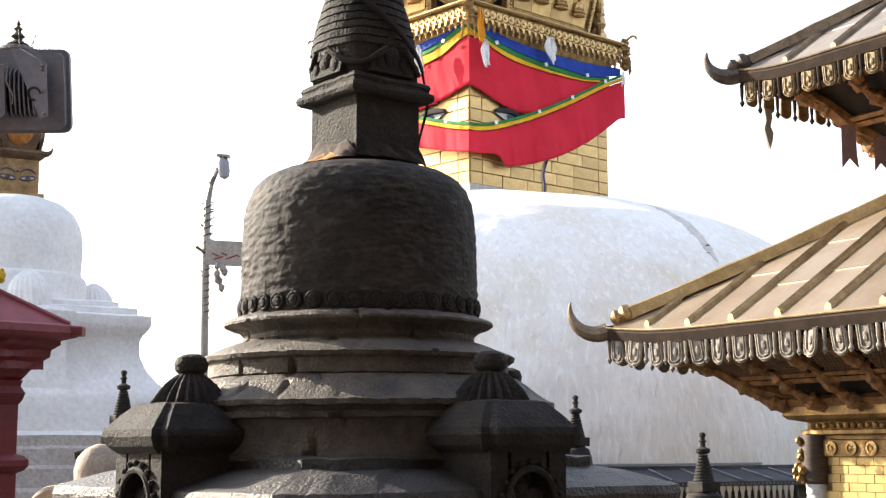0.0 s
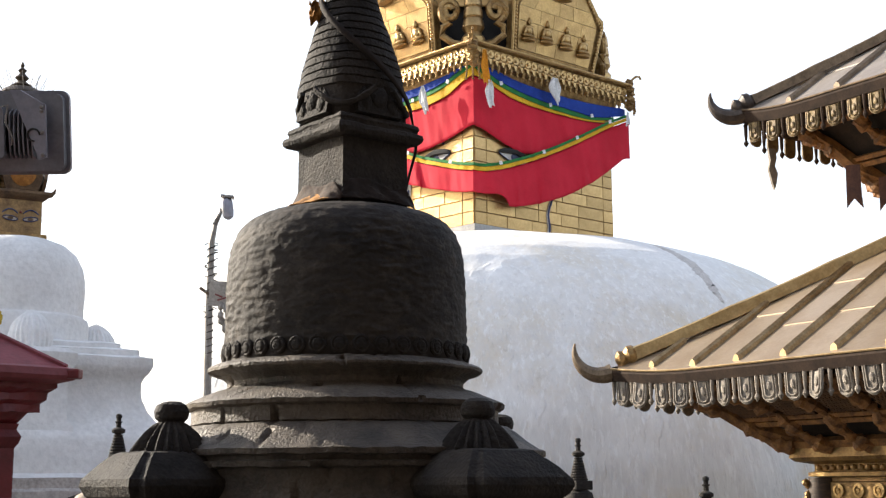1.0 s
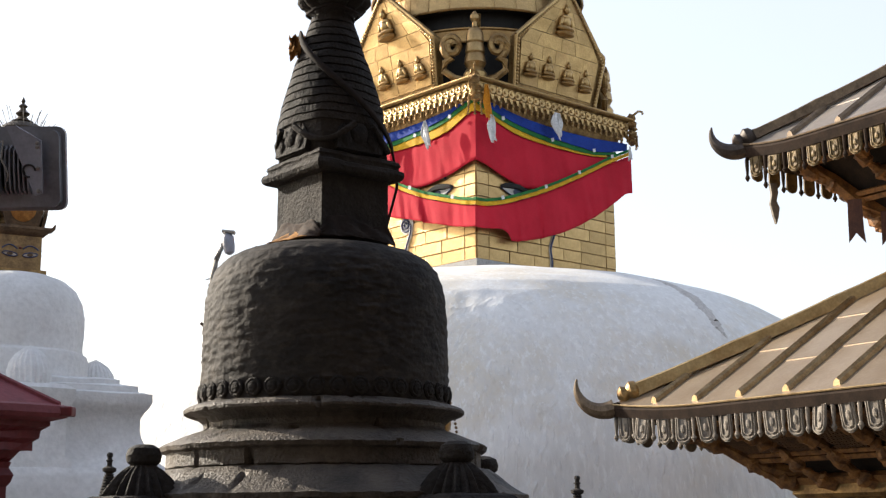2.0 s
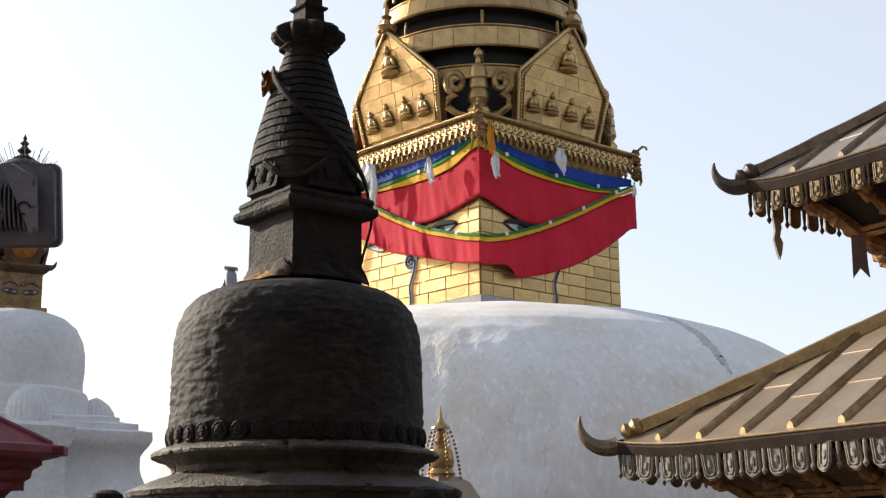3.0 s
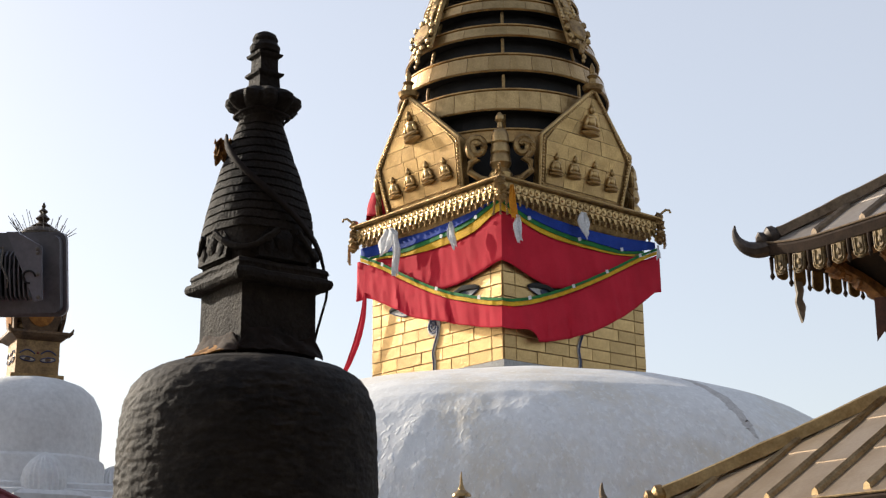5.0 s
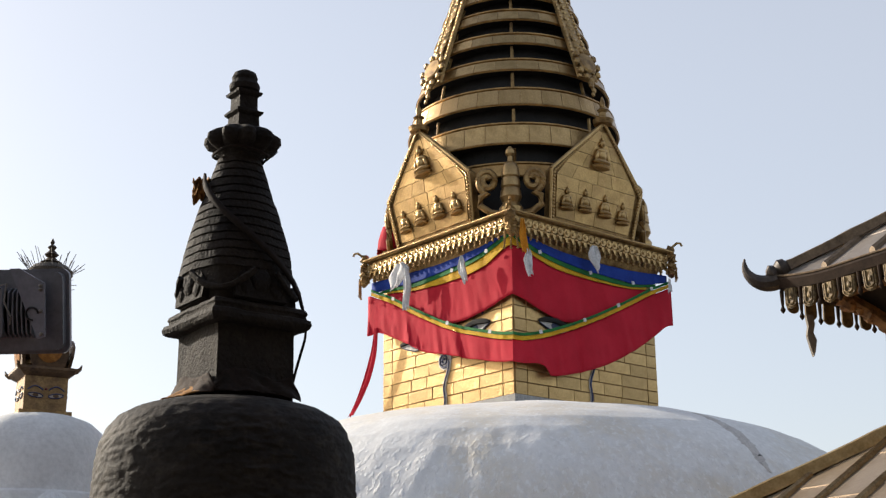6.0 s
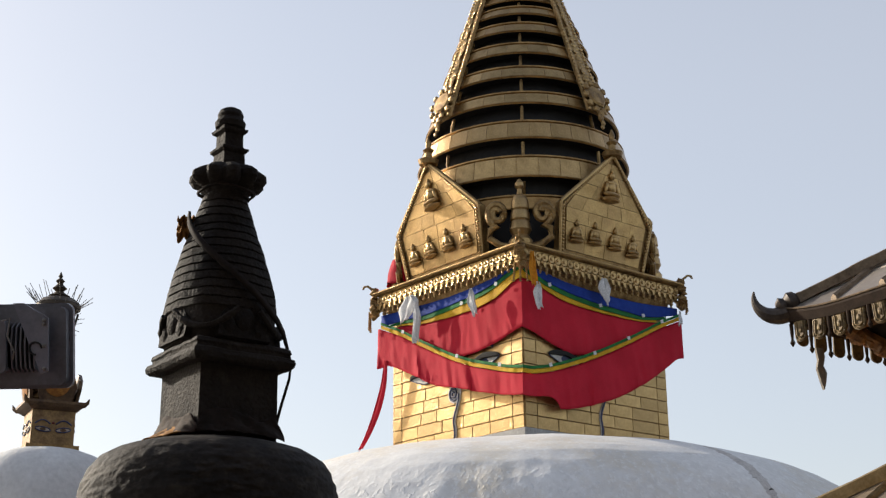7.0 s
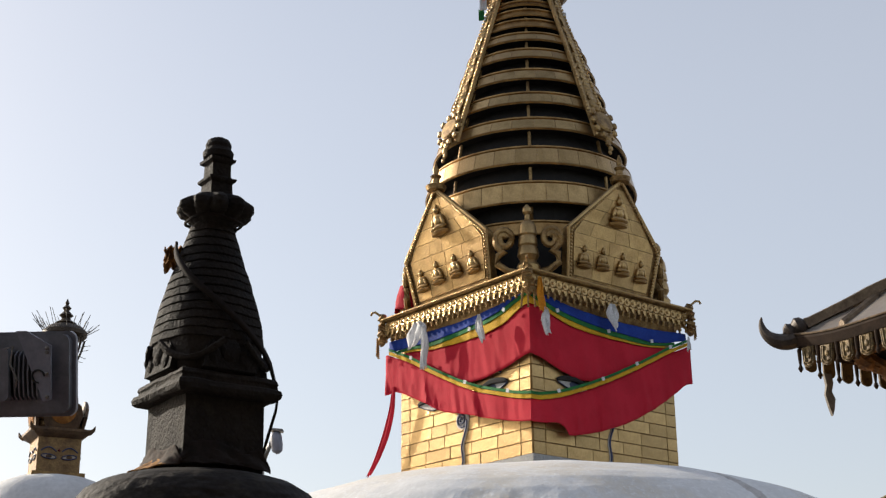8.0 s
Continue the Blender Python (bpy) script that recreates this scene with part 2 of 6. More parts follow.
def rough_up(bm, amount, size, z_keep=None):
    """Push vertices about by noise, for worn edges."""
    for v in bm.verts:
        v.co += noise.noise_vector(v.co / size) * amount
    return bm


def ico(r, bm=None, m=None, sub=1):
    bm = bm or bmesh.new()
    bmesh.ops.create_icosphere(bm, subdivisions=sub, radius=r, matrix=m or Matrix())
    return bm


WHITE_PAINT = shader("white_paint", (0.62, 0.6, 0.57), (0.5, 0.47, 0.43), 0.6)
NAVY_PAINT = shader("navy_paint", (0.035, 0.05, 0.13), (0.02, 0.03, 0.08), 0.5)
GILT_RING = shader("ring_copper", (0.55, 0.335, 0.125), (0.27, 0.148, 0.05), 0.38, 0.8, 2, 20, 0.2, 0.01, 0.6)
DARK_CLOTH = shader("dark_cloth", (0.03, 0.018, 0.013), (0.015, 0.01, 0.008), 0.9, 0, 20, 200, 0.3, 0.002)
DARK_RAG = shader("dark_rag", (0.075, 0.045, 0.03), (0.03, 0.019, 0.014), 0.9, 0, 25, 200, 0.3, 0.002)
RAG_CLOTH = shader("rag_cloth", (0.50, 0.24, 0.06), (0.22, 0.11, 0.04), 0.9, 0, 25, 200, 0.3, 0.002)
EAVE_COPPER = shader("eave_copper", (0.055, 0.035, 0.024), (0.025, 0.016, 0.012), 0.8, 0.0, 4, 30, 0.2, 0.005, spec=0.12)
PLAQUE = shader("plaque_brass", (0.34, 0.295, 0.24), (0.22, 0.18, 0.14), 0.75, 0.05, 8, 60, 0.3, 0.005, obj=0.3)
UPPER_PLAQUE = shader("upper_plaque_brass", (0.32, 0.215, 0.08), (0.09, 0.055, 0.025), 0.6, 0.15, 9, 50, 0.5, 0.012, obj=0.25)
STRUT_WOOD = shader("strut_wood", (0.40, 0.185, 0.055), (0.13, 0.06, 0.024), 0.6, 0.1, 6, 40, 0.5, 0.01)
GILT_TILE = shader("gilt_tile", (0.70, 0.52, 0.22), (0.54, 0.37, 0.14), 0.4, 0.6, 3, 30, 0.2, 0.006, 0.5, obj=0.12)
TIN = shader("tin_sheet", (0.06, 0.066, 0.078), (0.035, 0.04, 0.048), 0.65, 0.1, 3, 30)
TIN_LIGHT = shader("tin_light", (0.3, 0.31, 0.33), (0.2, 0.2, 0.22), 0.5, 0.3, 3, 30)
ORANGE_GILT = shader("orange_gilt", (0.5, 0.22, 0.05), (0.3, 0.12, 0.03), 0.5, 0.5, 8, 50)
COURSE_STONE = shader("course_stone", (0.50, 0.455, 0.42), (0.36, 0.32, 0.29), 0.9, 0, 1.5, 20, 0.5, 0.02)
BRONZE = shader("worn_bronze_gilt", (0.34, 0.21, 0.085), (0.16, 0.09, 0.04), 0.5, 0.5, 6, 40, 0.4, 0.01)
DARK_BRONZE = shader("dark_bronze", (0.17, 0.10, 0.05), (0.07, 0.04, 0.022), 0.5, 0.5, 6, 40, 0.4, 0.01)
DARK_BRASS = shader("dark_brass", (0.10, 0.075, 0.05), (0.05, 0.035, 0.025), 0.55, 0.5, 8, 50)
LAMP_LIGHT = shader("lamp_plate", (0.27, 0.27, 0.31), (0.19, 0.19, 0.22), 0.45, 0.3, 4, 40, 0.1, 0.003, 0.4)
MARIGOLD = shader("marigold", (0.7, 0.5, 0.02), (0.55, 0.34, 0.01), 0.8, 0, 10, 80, island=0.25)
BOARD_GREY = shader("board_grey", (0.34, 0.32, 0.30), (0.24, 0.22, 0.2), 0.6, 0, 4, 30)
PALE_STONE = shader("pale_stone", (0.5, 0.42, 0.34), (0.34, 0.26, 0.2), 0.85, 0, 8, 60)
RUST_CLOTH = shader("rust_metal", (0.14, 0.055, 0.03), (0.07, 0.03, 0.02), 0.6, 0.3, 6, 40)
# For the added unseen walls: dark so little light bounces back on the chaitya.
SHADE_WALL = shader("timber_wall", (0.06, 0.045, 0.034), (0.035, 0.026, 0.02), 0.9, 0, 1.5, 12, 0.5, 0.02)
LIME_STAIN = shader("lime_stain", (0.66, 0.63, 0.60), (0.54, 0.505, 0.48), 0.95, 0, 3, 25, 0.4, 0.02)
LATTICE_WOOD = shader("lattice_wood", (0.17, 0.085, 0.033), (0.09, 0.045, 0.02), 0.65, 0, 6, 40)

GROUND = -0.04

# ---- ground ----
bm = bmesh.new()
bmesh.ops.create_grid(bm, x_segments=40, y_segments=40, size=900)
tagged(part("ground", bm, PAVING, m=pose(0, 0, GROUND)), "worn stone paving of the temple court", "ground", kind="structure")

# ---- the great stupa ----
STUPA = (0.86, 39.52)
stupa = thing("stupa", "whitewashed dome stupa with gilded tower and ringed spire", "stupa", at=(*STUPA, 0), turn=42.8)


DOME = [(11.3, GROUND), (11.25, 1.0), (11.15, 2.0), (10.95, 3.0), (10.6, 4.0), (10.05, 5.0), (9.5, 5.78), (9.0, 6.35), (8.5, 6.8), (8.0, 7.12), (7.5, 7.34), (7.0, 7.51), (6.5, 7.66), (6.0, 7.79), (5.0, 8.0), (4.0, 8.16), (3.0, 8.24), (0.5, 8.28)]


def weathered(co):
    """Where a point of the true dome lies under its uneven lime."""
    r = math.hypot(co.x, co.y)
    if r < 3.0:
        return co.copy()
    out = Vector((co.x / r, co.y / r, 0.25))
    a = math.atan2(co.y, co.x) * 9
    wob = 0.35 * noise.noise((a * 0.7, 2, co.z * 0.8))
    drip = noise.noise((a * 2.1 + wob, 7, co.z * 0.42)) + 0.7 * noise.noise((a * 4.1 + wob, 3, co.z * 0.9))
    flake = noise.noise((a * 2.6 + wob, 1, co.z * 2.2)) + 0.6 * noise.noise((a * 4.4, 5, co.z * 3.6))
    low = max(0.0, min(1.0, (7.15 - co.z) / 1.2))
    band = max(0.0, 1 - abs(co.z - 5.4) / 1.7)
    return co + out * (drip * 0.03 * low + flake * 0.03 * band + noise.noise(co * 0.5) * 0.08 + noise.noise(co * 1.7) * 0.022)


def great_dome():
    profile = DOME
    fine = []
    for (r0, z0), (r1, z1) in zip(profile, profile[1:]):
        n = max(1, round(math.hypot(r1 - r0, z1 - z0) / 0.085))
        fine += [(r0 + (r1 - r0) * k / n, z0 + (z1 - z0) * k / n) for k in range(n)]
    fine.append(profile[-1])
    bm = lathe(fine, 560)
    for v in bm.verts:
        v.co = weathered(v.co)
    return part("dome", bm, WHITEWASH, stupa, "whitewashed plaster dome with runs of old lime", smooth=True)


def harmika():
    body = part("harmika", box(5.46, 5.46, 4.8, m=pose(0, 0, 8.15)), GILT_DULL, stupa, "square tower clad in gilded copper plates")
    part("plinth", square_stack([(3.0, 8.0), (3.0, 8.18), (2.86, 8.2), (2.86, 8.38), (2.7, 8.4)]), GREY_PLINTH, stupa, "grey stone footing")
    rows, top, low = 13, 12.75, 8.4
    h = (top - low) / rows
    rng = random.Random(4)
    sizes = (0.72, 0.9, 1.05)
    meshes = {}
    for w in sizes + (0.42,):
        bm = plate([(-w / 2 + 0.007, 0.007), (w / 2 - 0.007, 0.007), (w / 2 - 0.007, h - 0.007), (-w / 2 + 0.007, h - 0.007)], 0.03)
        bmesh.ops.bevel(bm, geom=[e for e in bm.edges if abs(e.verts[0].co.y) < 1e-5 and abs(e.verts[1].co.y) < 1e-5], offset=0.011, segments=1, affect="EDGES")
        me = bpy.data.meshes.new("panel")
        bm.to_mesh(me)
        bm.free()
        me.materials.append(GILT)
        meshes[w] = me
    for face in range(4):
        turn = Matrix.Rotation(radians(90 * face), 4, "Z")
        for r in range(rows):
            x = -2.73
            widths = [0.42]
            left = 5.46 - 0.84
            while left > 1.3:
                w = rng.choice(sizes)
                widths.append(w)
                left -= w
            near = min(sizes, key=lambda s: abs(s - left))
            widths.append(near)
            scale = (5.46 - 0.84) / sum(widths[1:])
            widths.append(0.42)
            for k, w in enumerate(widths):
                f = 1 if k in (0, len(widths) - 1) else scale
                ob = new("panel", meshes[w])
                ob.parent = body
                ob.matrix_basis = turn @ Matrix.Translation((x + w * f / 2, -2.755 - rng.uniform(0, 0.012), low + r * h)) @ Matrix.Rotation(radians(rng.uniform(-0.5, 0.5)), 4, "X") @ Matrix.Diagonal((f, 1, 1, 1))
                x += w * f
    return body


def eye_marks(body):
    for face in range(4):
        turn = Matrix.Rotation(radians(90 * face), 4, "Z")
        for side in (-1, 1):
            m = turn @ Matrix.Translation((side * 1.25, -2.785, 10.36))
            eye = [(0.62 * math.cos(a), 0.15 * math.sin(a) * (1.15 - 0.5 * abs(math.cos(a))) + 0.072 * math.cos(a) * side) for a in [2 * math.pi * k / 28 for k in range(28)]]
            white = part("eye_white", plate(eye, 0.012, m=m), WHITE_PAINT, body)
            iris = [(0.17 * math.cos(a), 0.01 + 0.10 * math.sin(a)) for a in [2 * math.pi * k / 20 for k in range(20)]]
            part("iris", plate(iris, 0.012, m=m @ Matrix.Translation((0, -0.008, 0))), NAVY_PAINT, white)
            part("upper_lid", tube([m @ Vector((x, -0.012, z)) for x, z in eye[:15]], 0.045, 6, radii=[0.03 + 0.06 * math.sin(math.pi * k / 14) for k in range(15)]), DARK, white, "thick black painted lid")
            part("lower_lid", tube([m @ Vector((x, -0.012, z)) for x, z in eye[14:] + eye[:1]], 0.016, 5), NAVY_PAINT, white)
            brow = [(side * (0.35 + 1.25 * t), -2.77, 10.72 + 0.42 * math.sin(math.pi * t) ** 0.8) for t in [k / 14 for k in range(15)]]
            part("eyebrow", tube([turn @ Vector(p) for p in brow], 0.035), NAVY_PAINT, body)
        curl = []
        for k in range(40):
            t = k / 39
            if t < 0.62:
                a = 4.0 * math.pi * (t / 0.62)
                r = 0.02 + 0.20 * (t / 0.62)
                curl.append((r * math.cos(a), -2.795, 9.72 + r * math.sin(a)))
            else:
                s = (t - 0.62) / 0.38
                curl.append((0.22 - 0.22 * min(1, s * 1.6) + 0.03 * math.sin(s * 9), -2.795, 9.72 - 1.25 * s))
        disc = [(0.27 * math.cos(a), 0.27 * math.sin(a)) for a in [2 * math.pi * k / 24 for k in range(24)]]
        part("nose_backing", plate(disc, 0.012, m=turn @ Matrix.Translation((0.02, -2.782, 9.72))), WHITE_PAINT, body)
        part("nose_stem", tube([turn @ Vector((x, y + 0.035, z)) for x, y, z in curl[24:]], 0.05), WHITE_PAINT, body)
        part("nose_curl", tube([turn @ Vector(p) for p in curl], 0.032), NAVY_PAINT, body)


def rosette(parent):
    """One pierced ornament of the cornice fringe."""
    bm = lathe([(0.05, -0.02), (0.11, -0.03), (0.13, 0.0), (0.11, 0.03), (0.05, 0.02)], 10, m=pose(0, 0, 0.26, 90, 0, 0), close=False)
    ico(0.045, bm, Matrix.Translation((0, -0.02, 0.26)))
    for s in (-1, 1):
        ico(0.04, bm, Matrix.Translation((s * 0.1, -0.01, 0.12)))
    bm2 = plate([(-0.06, 0.13), (0.06, 0.13), (0.05, 0.06), (0, -0.02), (-0.05, 0.06)], 0.03, bm, Matrix.Translation((0, -0.015, 0)))
    return bm2


def cornice():
    body = part("cornice", square_stack([(2.76, 12.2), (2.79, 12.35), (2.84, 12.45), (2.88, 12.6), (3.06, 12.66), (3.06, 13.08), (3.17, 13.1), (3.19, 13.16), (3.17, 13.2), (2.7, 13.22)]), GILT_DULL, stupa, "projecting gilded cornice")
    first = part("rosette", rosette(None), GILT, body)
    n = 26
    done = False
    drop = part("drop", lathe([(0.008, -0.17), (0.04, -0.12), (0.025, -0.07), (0.05, -0.03), (0.03, 0.03)], 8), GILT_DULL, body, m=Matrix.Translation((0, -3.02, 12.6)))
    for face in range(4):
        turn = Matrix.Rotation(radians(90 * face), 4, "Z")
        for k in range(n):
            m = turn @ Matrix.Translation((-3.05 + 6.1 * (k + 0.5) / n, -3.1, 12.66))
            if not done:
                first.matrix_basis = m
                done = True
            else:
                again(first, m)
            again(drop, turn @ Matrix.Translation((-3.05 + 6.1 * (k + 1) / n, -3.05, 12.64)))
        bead = tube([turn @ Vector((-3.2, -3.2, 13.15)), turn @ Vector((3.2, -3.2, 13.15))], 0.035)
        part("rail", bead, GILT, body)
    for c in range(4):
        m = Matrix.Rotation(radians(90 * c + 45), 4, "Z") @ Matrix.Translation((0, -4.45, 0))
        rng = random.Random(c)
        bm = bmesh.new()
        tube([m @ Vector((0.05 * math.sin(k * 2.1), 0.04 * math.cos(k * 1.7), 12.48 + 0.03 * k)) for k in range(27)], 0.15, 10, bm, radii=[rng.uniform(0.06, 0.14) for k in range(27)])
        rough_up(bm, 0.05, 0.08)
        cluster = part("corner_pendant", bm, GILT_DULL, body, "cluster of cast leaves at a corner")
        bm = bmesh.new()
        tube([m @ Vector(p) for p in ((0, 0.1, 13.1), (0, -0.05, 13.3), (0, -0.2, 13.42), (0, -0.3, 13.4), (0, -0.33, 13.32))], 0.035, 6, bm)
        part("hook", bm, GILT_DULL, cluster)
        for s in (-0.13, 0.0, 0.13):
            bm = bmesh.new()
            end = 12.05 if c else 12.3
            tube([m @ Vector((s * (1 + 0.02 * k), -0.12, 12.6 + (end - 12.6) * k / 20)) for k in range(21)], 0.02, 6, bm, radii=[0.05 if k == 19 else 0.038 if k % 2 else 0.012 for k in range(21)])
            part("bead_string", bm, GILT_DULL, cluster)
    return body


def figure_relief():
    """A seated relief as one plain shape on a lotus."""
    bm = lathe([(0.12, -0.04), (0.3, 0.0), (0.33, 0.05), (0.24, 0.1)], 14, m=Matrix.Diagonal((1, 0.6, 1, 1)))
    for x, z, w, d, h, tilt in ((0, 0.17, 0.33, 0.15, 0.09, 0), (0, 0.36, 0.16, 0.11, 0.2, 0), (0, 0.48, 0.21, 0.1, 0.09, 0), (-0.2, 0.34, 0.055, 0.07, 0.17, 14), (0.2, 0.34, 0.055, 0.07, 0.17, -14), (0, 0.69, 0.095, 0.09, 0.115, 0), (0, 0.82, 0.045, 0.045, 0.05, 0)):
        ico(1.0, bm, pose(x, -0.02, z, 0, tilt, 0) @ Matrix.Diagonal((w, d, h, 1)), 2)
    return bm


def halo():
    pts = [(0.34 * math.cos(a), 0.5 + 0.5 * math.sin(a)) for a in [2 * math.pi * k / 24 for k in range(24)]]
    return plate(pts, 0.03)


def gable(face):
    """A five-sided gilded shield that leans out over the cornice."""
    low, shoulder, apex = (1.62, 13.24), (1.78, 14.55), 16.2
    slope = 0.2
    base = pose(0, -3.04, 13.2, 0, 0, 0)
    lean = Matrix(((1, 0, 0, 0), (0, 1, -slope, 0), (0, 0, 1, 0), (0, 0, 0, 1)))
    m = Matrix.Rotation(radians(90 * face), 4, "Z") @ base @ lean
    outline = [(-1.62, 0.0), (1.62, 0.0), (1.78, 1.35), (0.0, 3.0), (-1.78, 1.35)]
    g = part("gable", plate(outline, 0.2, m=m), GILT_DULL, stupa, "leaning gilded shield with relief figures")
    rows = [0.12, 0.5, 0.88, 1.26, 1.64, 2.02, 2.4, 2.74]

    def half(z):
        return (1.62 + (0.16 * z / 1.35)) - 0.16 if z < 1.35 else 1.62 * (1 - (z - 1.35) / 1.65) * 0.98 + 0.02
    rng = random.Random(face + 11)
    for z0, z1 in zip(rows, rows[1:]):
        n = max(1, round(half(z0) / 0.36))
        cuts = [0] + sorted(min(0.95, max(0.05, (k + rng.uniform(-0.25, 0.25)) / n)) for k in range(1, n)) + [1]
        h0, h1 = half(z0) - 0.05, half(z1) - 0.05
        for a, b in zip(cuts, cuts[1:]):
            quad = [(-h0 + 2 * h0 * a + 0.006, z0 + 0.006), (-h0 + 2 * h0 * b - 0.006, z0 + 0.006), (-h1 + 2 * h1 * b - 0.006, z1 - 0.006), (-h1 + 2 * h1 * a + 0.006, z1 - 0.006)]
            part("panel", plate(quad, 0.05, m=m @ Matrix.Translation((0, -0.025 - rng.uniform(0, 0.01), 0))), GILT, g)
    rim = [Vector((x, -0.03, z)) for x, z in outline]
    for a, b in ((1, 2), (2, 3), (3, 4), (4, 0)):
        bm = bmesh.new()
        p, q = rim[a], rim[b]
        n = int((q - p).length / 0.09)
        tube([m @ p, m @ q], 0.05, 6, bm)
        for k in range(n):
            s = p.lerp(q, (k + 0.5) / n)
            ico(0.045, bm, m @ Matrix.Translation(s + Vector((0, -0.03, 0)) + Vector((-s.x * 0.05, 0, -0.05))))
        part("beaded_rim", bm, GILT, g)
    for x, z, s in ((0, 1.7, 1.0), (-1.12, 0.36, 0.72), (-0.42, 0.42, 0.74), (0.36, 0.42, 0.74), (1.08, 0.36, 0.72)):
        at = m @ Matrix.Translation((x, -0.05, z)) @ Matrix.Diagonal((s, s, s, 1))
        part("halo", halo(), GILT_DULL, g, m=at)
        part("relief", figure_relief(), GILT, g, "seated relief figure", smooth=True, m=at @ Matrix.Translation((0, -0.06, 0)))
    tip = m @ Vector((0, 0, 3.0))
    part("gable_finial", lathe([(0.26, -0.05), (0.3, 0.08), (0.12, 0.16), (0.1, 0.3), (0.16, 0.38), (0.07, 0.46), (0.09, 0.6), (0.02, 0.78)], 14, m=Matrix.Translation(tip)), GILT_DULL, g, smooth=True)


def corner_finial(c):
    m = Matrix.Rotation(radians(90 * c + 45), 4, "Z") @ Matrix.Translation((0, -3.62, 13.2))
    f = part("corner_finial", lathe([(0.3, 0.0), (0.32, 0.25), (0.22, 0.4), (0.3, 0.55), (0.27, 0.75), (0.24, 0.8), (0.27, 0.85), (0.25, 1.05), (0.22, 1.1), (0.25, 1.15), (0.23, 1.38), (0.18, 1.5), (0.08, 1.58), (0.07, 1.72), (0.13, 1.8), (0.12, 1.9), (0.03, 2.02)], 18, m=m), GILT, stupa, "banded gilded vase finial", smooth=True)
    for s in (-1, 1):
        curl = []
        for k in range(26):
            t = k / 25
            a = -0.5 * math.pi + 3.4 * math.pi * t
            r = 0.34 * (1 - 0.72 * t)
            curl.append((s * (0.62 + r * math.cos(a) * 0.8), -0.02, 0.98 - r * math.sin(a) * -1 + 0.06))
        low = [(s * 0.3, 0, 0.1), (s * 0.55, 0, 0.15), (s * 0.82, 0, 0.35), (s * 0.8, 0, 0.6)]
        part("scroll", tube([m @ Vector(p) for p in low + curl], 0.1, 7), GILT_DULL, f, "scrolling crest")
    return f


RINGS = [(3.0, 14.5, 2.95, 15.0), (3.22, 15.32, 3.15, 16.09), (3.14, 16.51, 3.0, 17.2), (2.9, 17.69, 2.76, 18.19), (2.62, 18.63, 2.47, 19.12), (2.35, 19.51, 2.19, 20.0), (2.08, 20.35, 1.93, 20.79), (1.85, 21.04, 1.7, 21.44), (1.62, 21.62, 1.47, 22.0), (1.41, 22.11, 1.29, 22.44), (1.24, 22.56, 1.13, 22.83), (1.07, 23.0, 0.98, 23.25)]


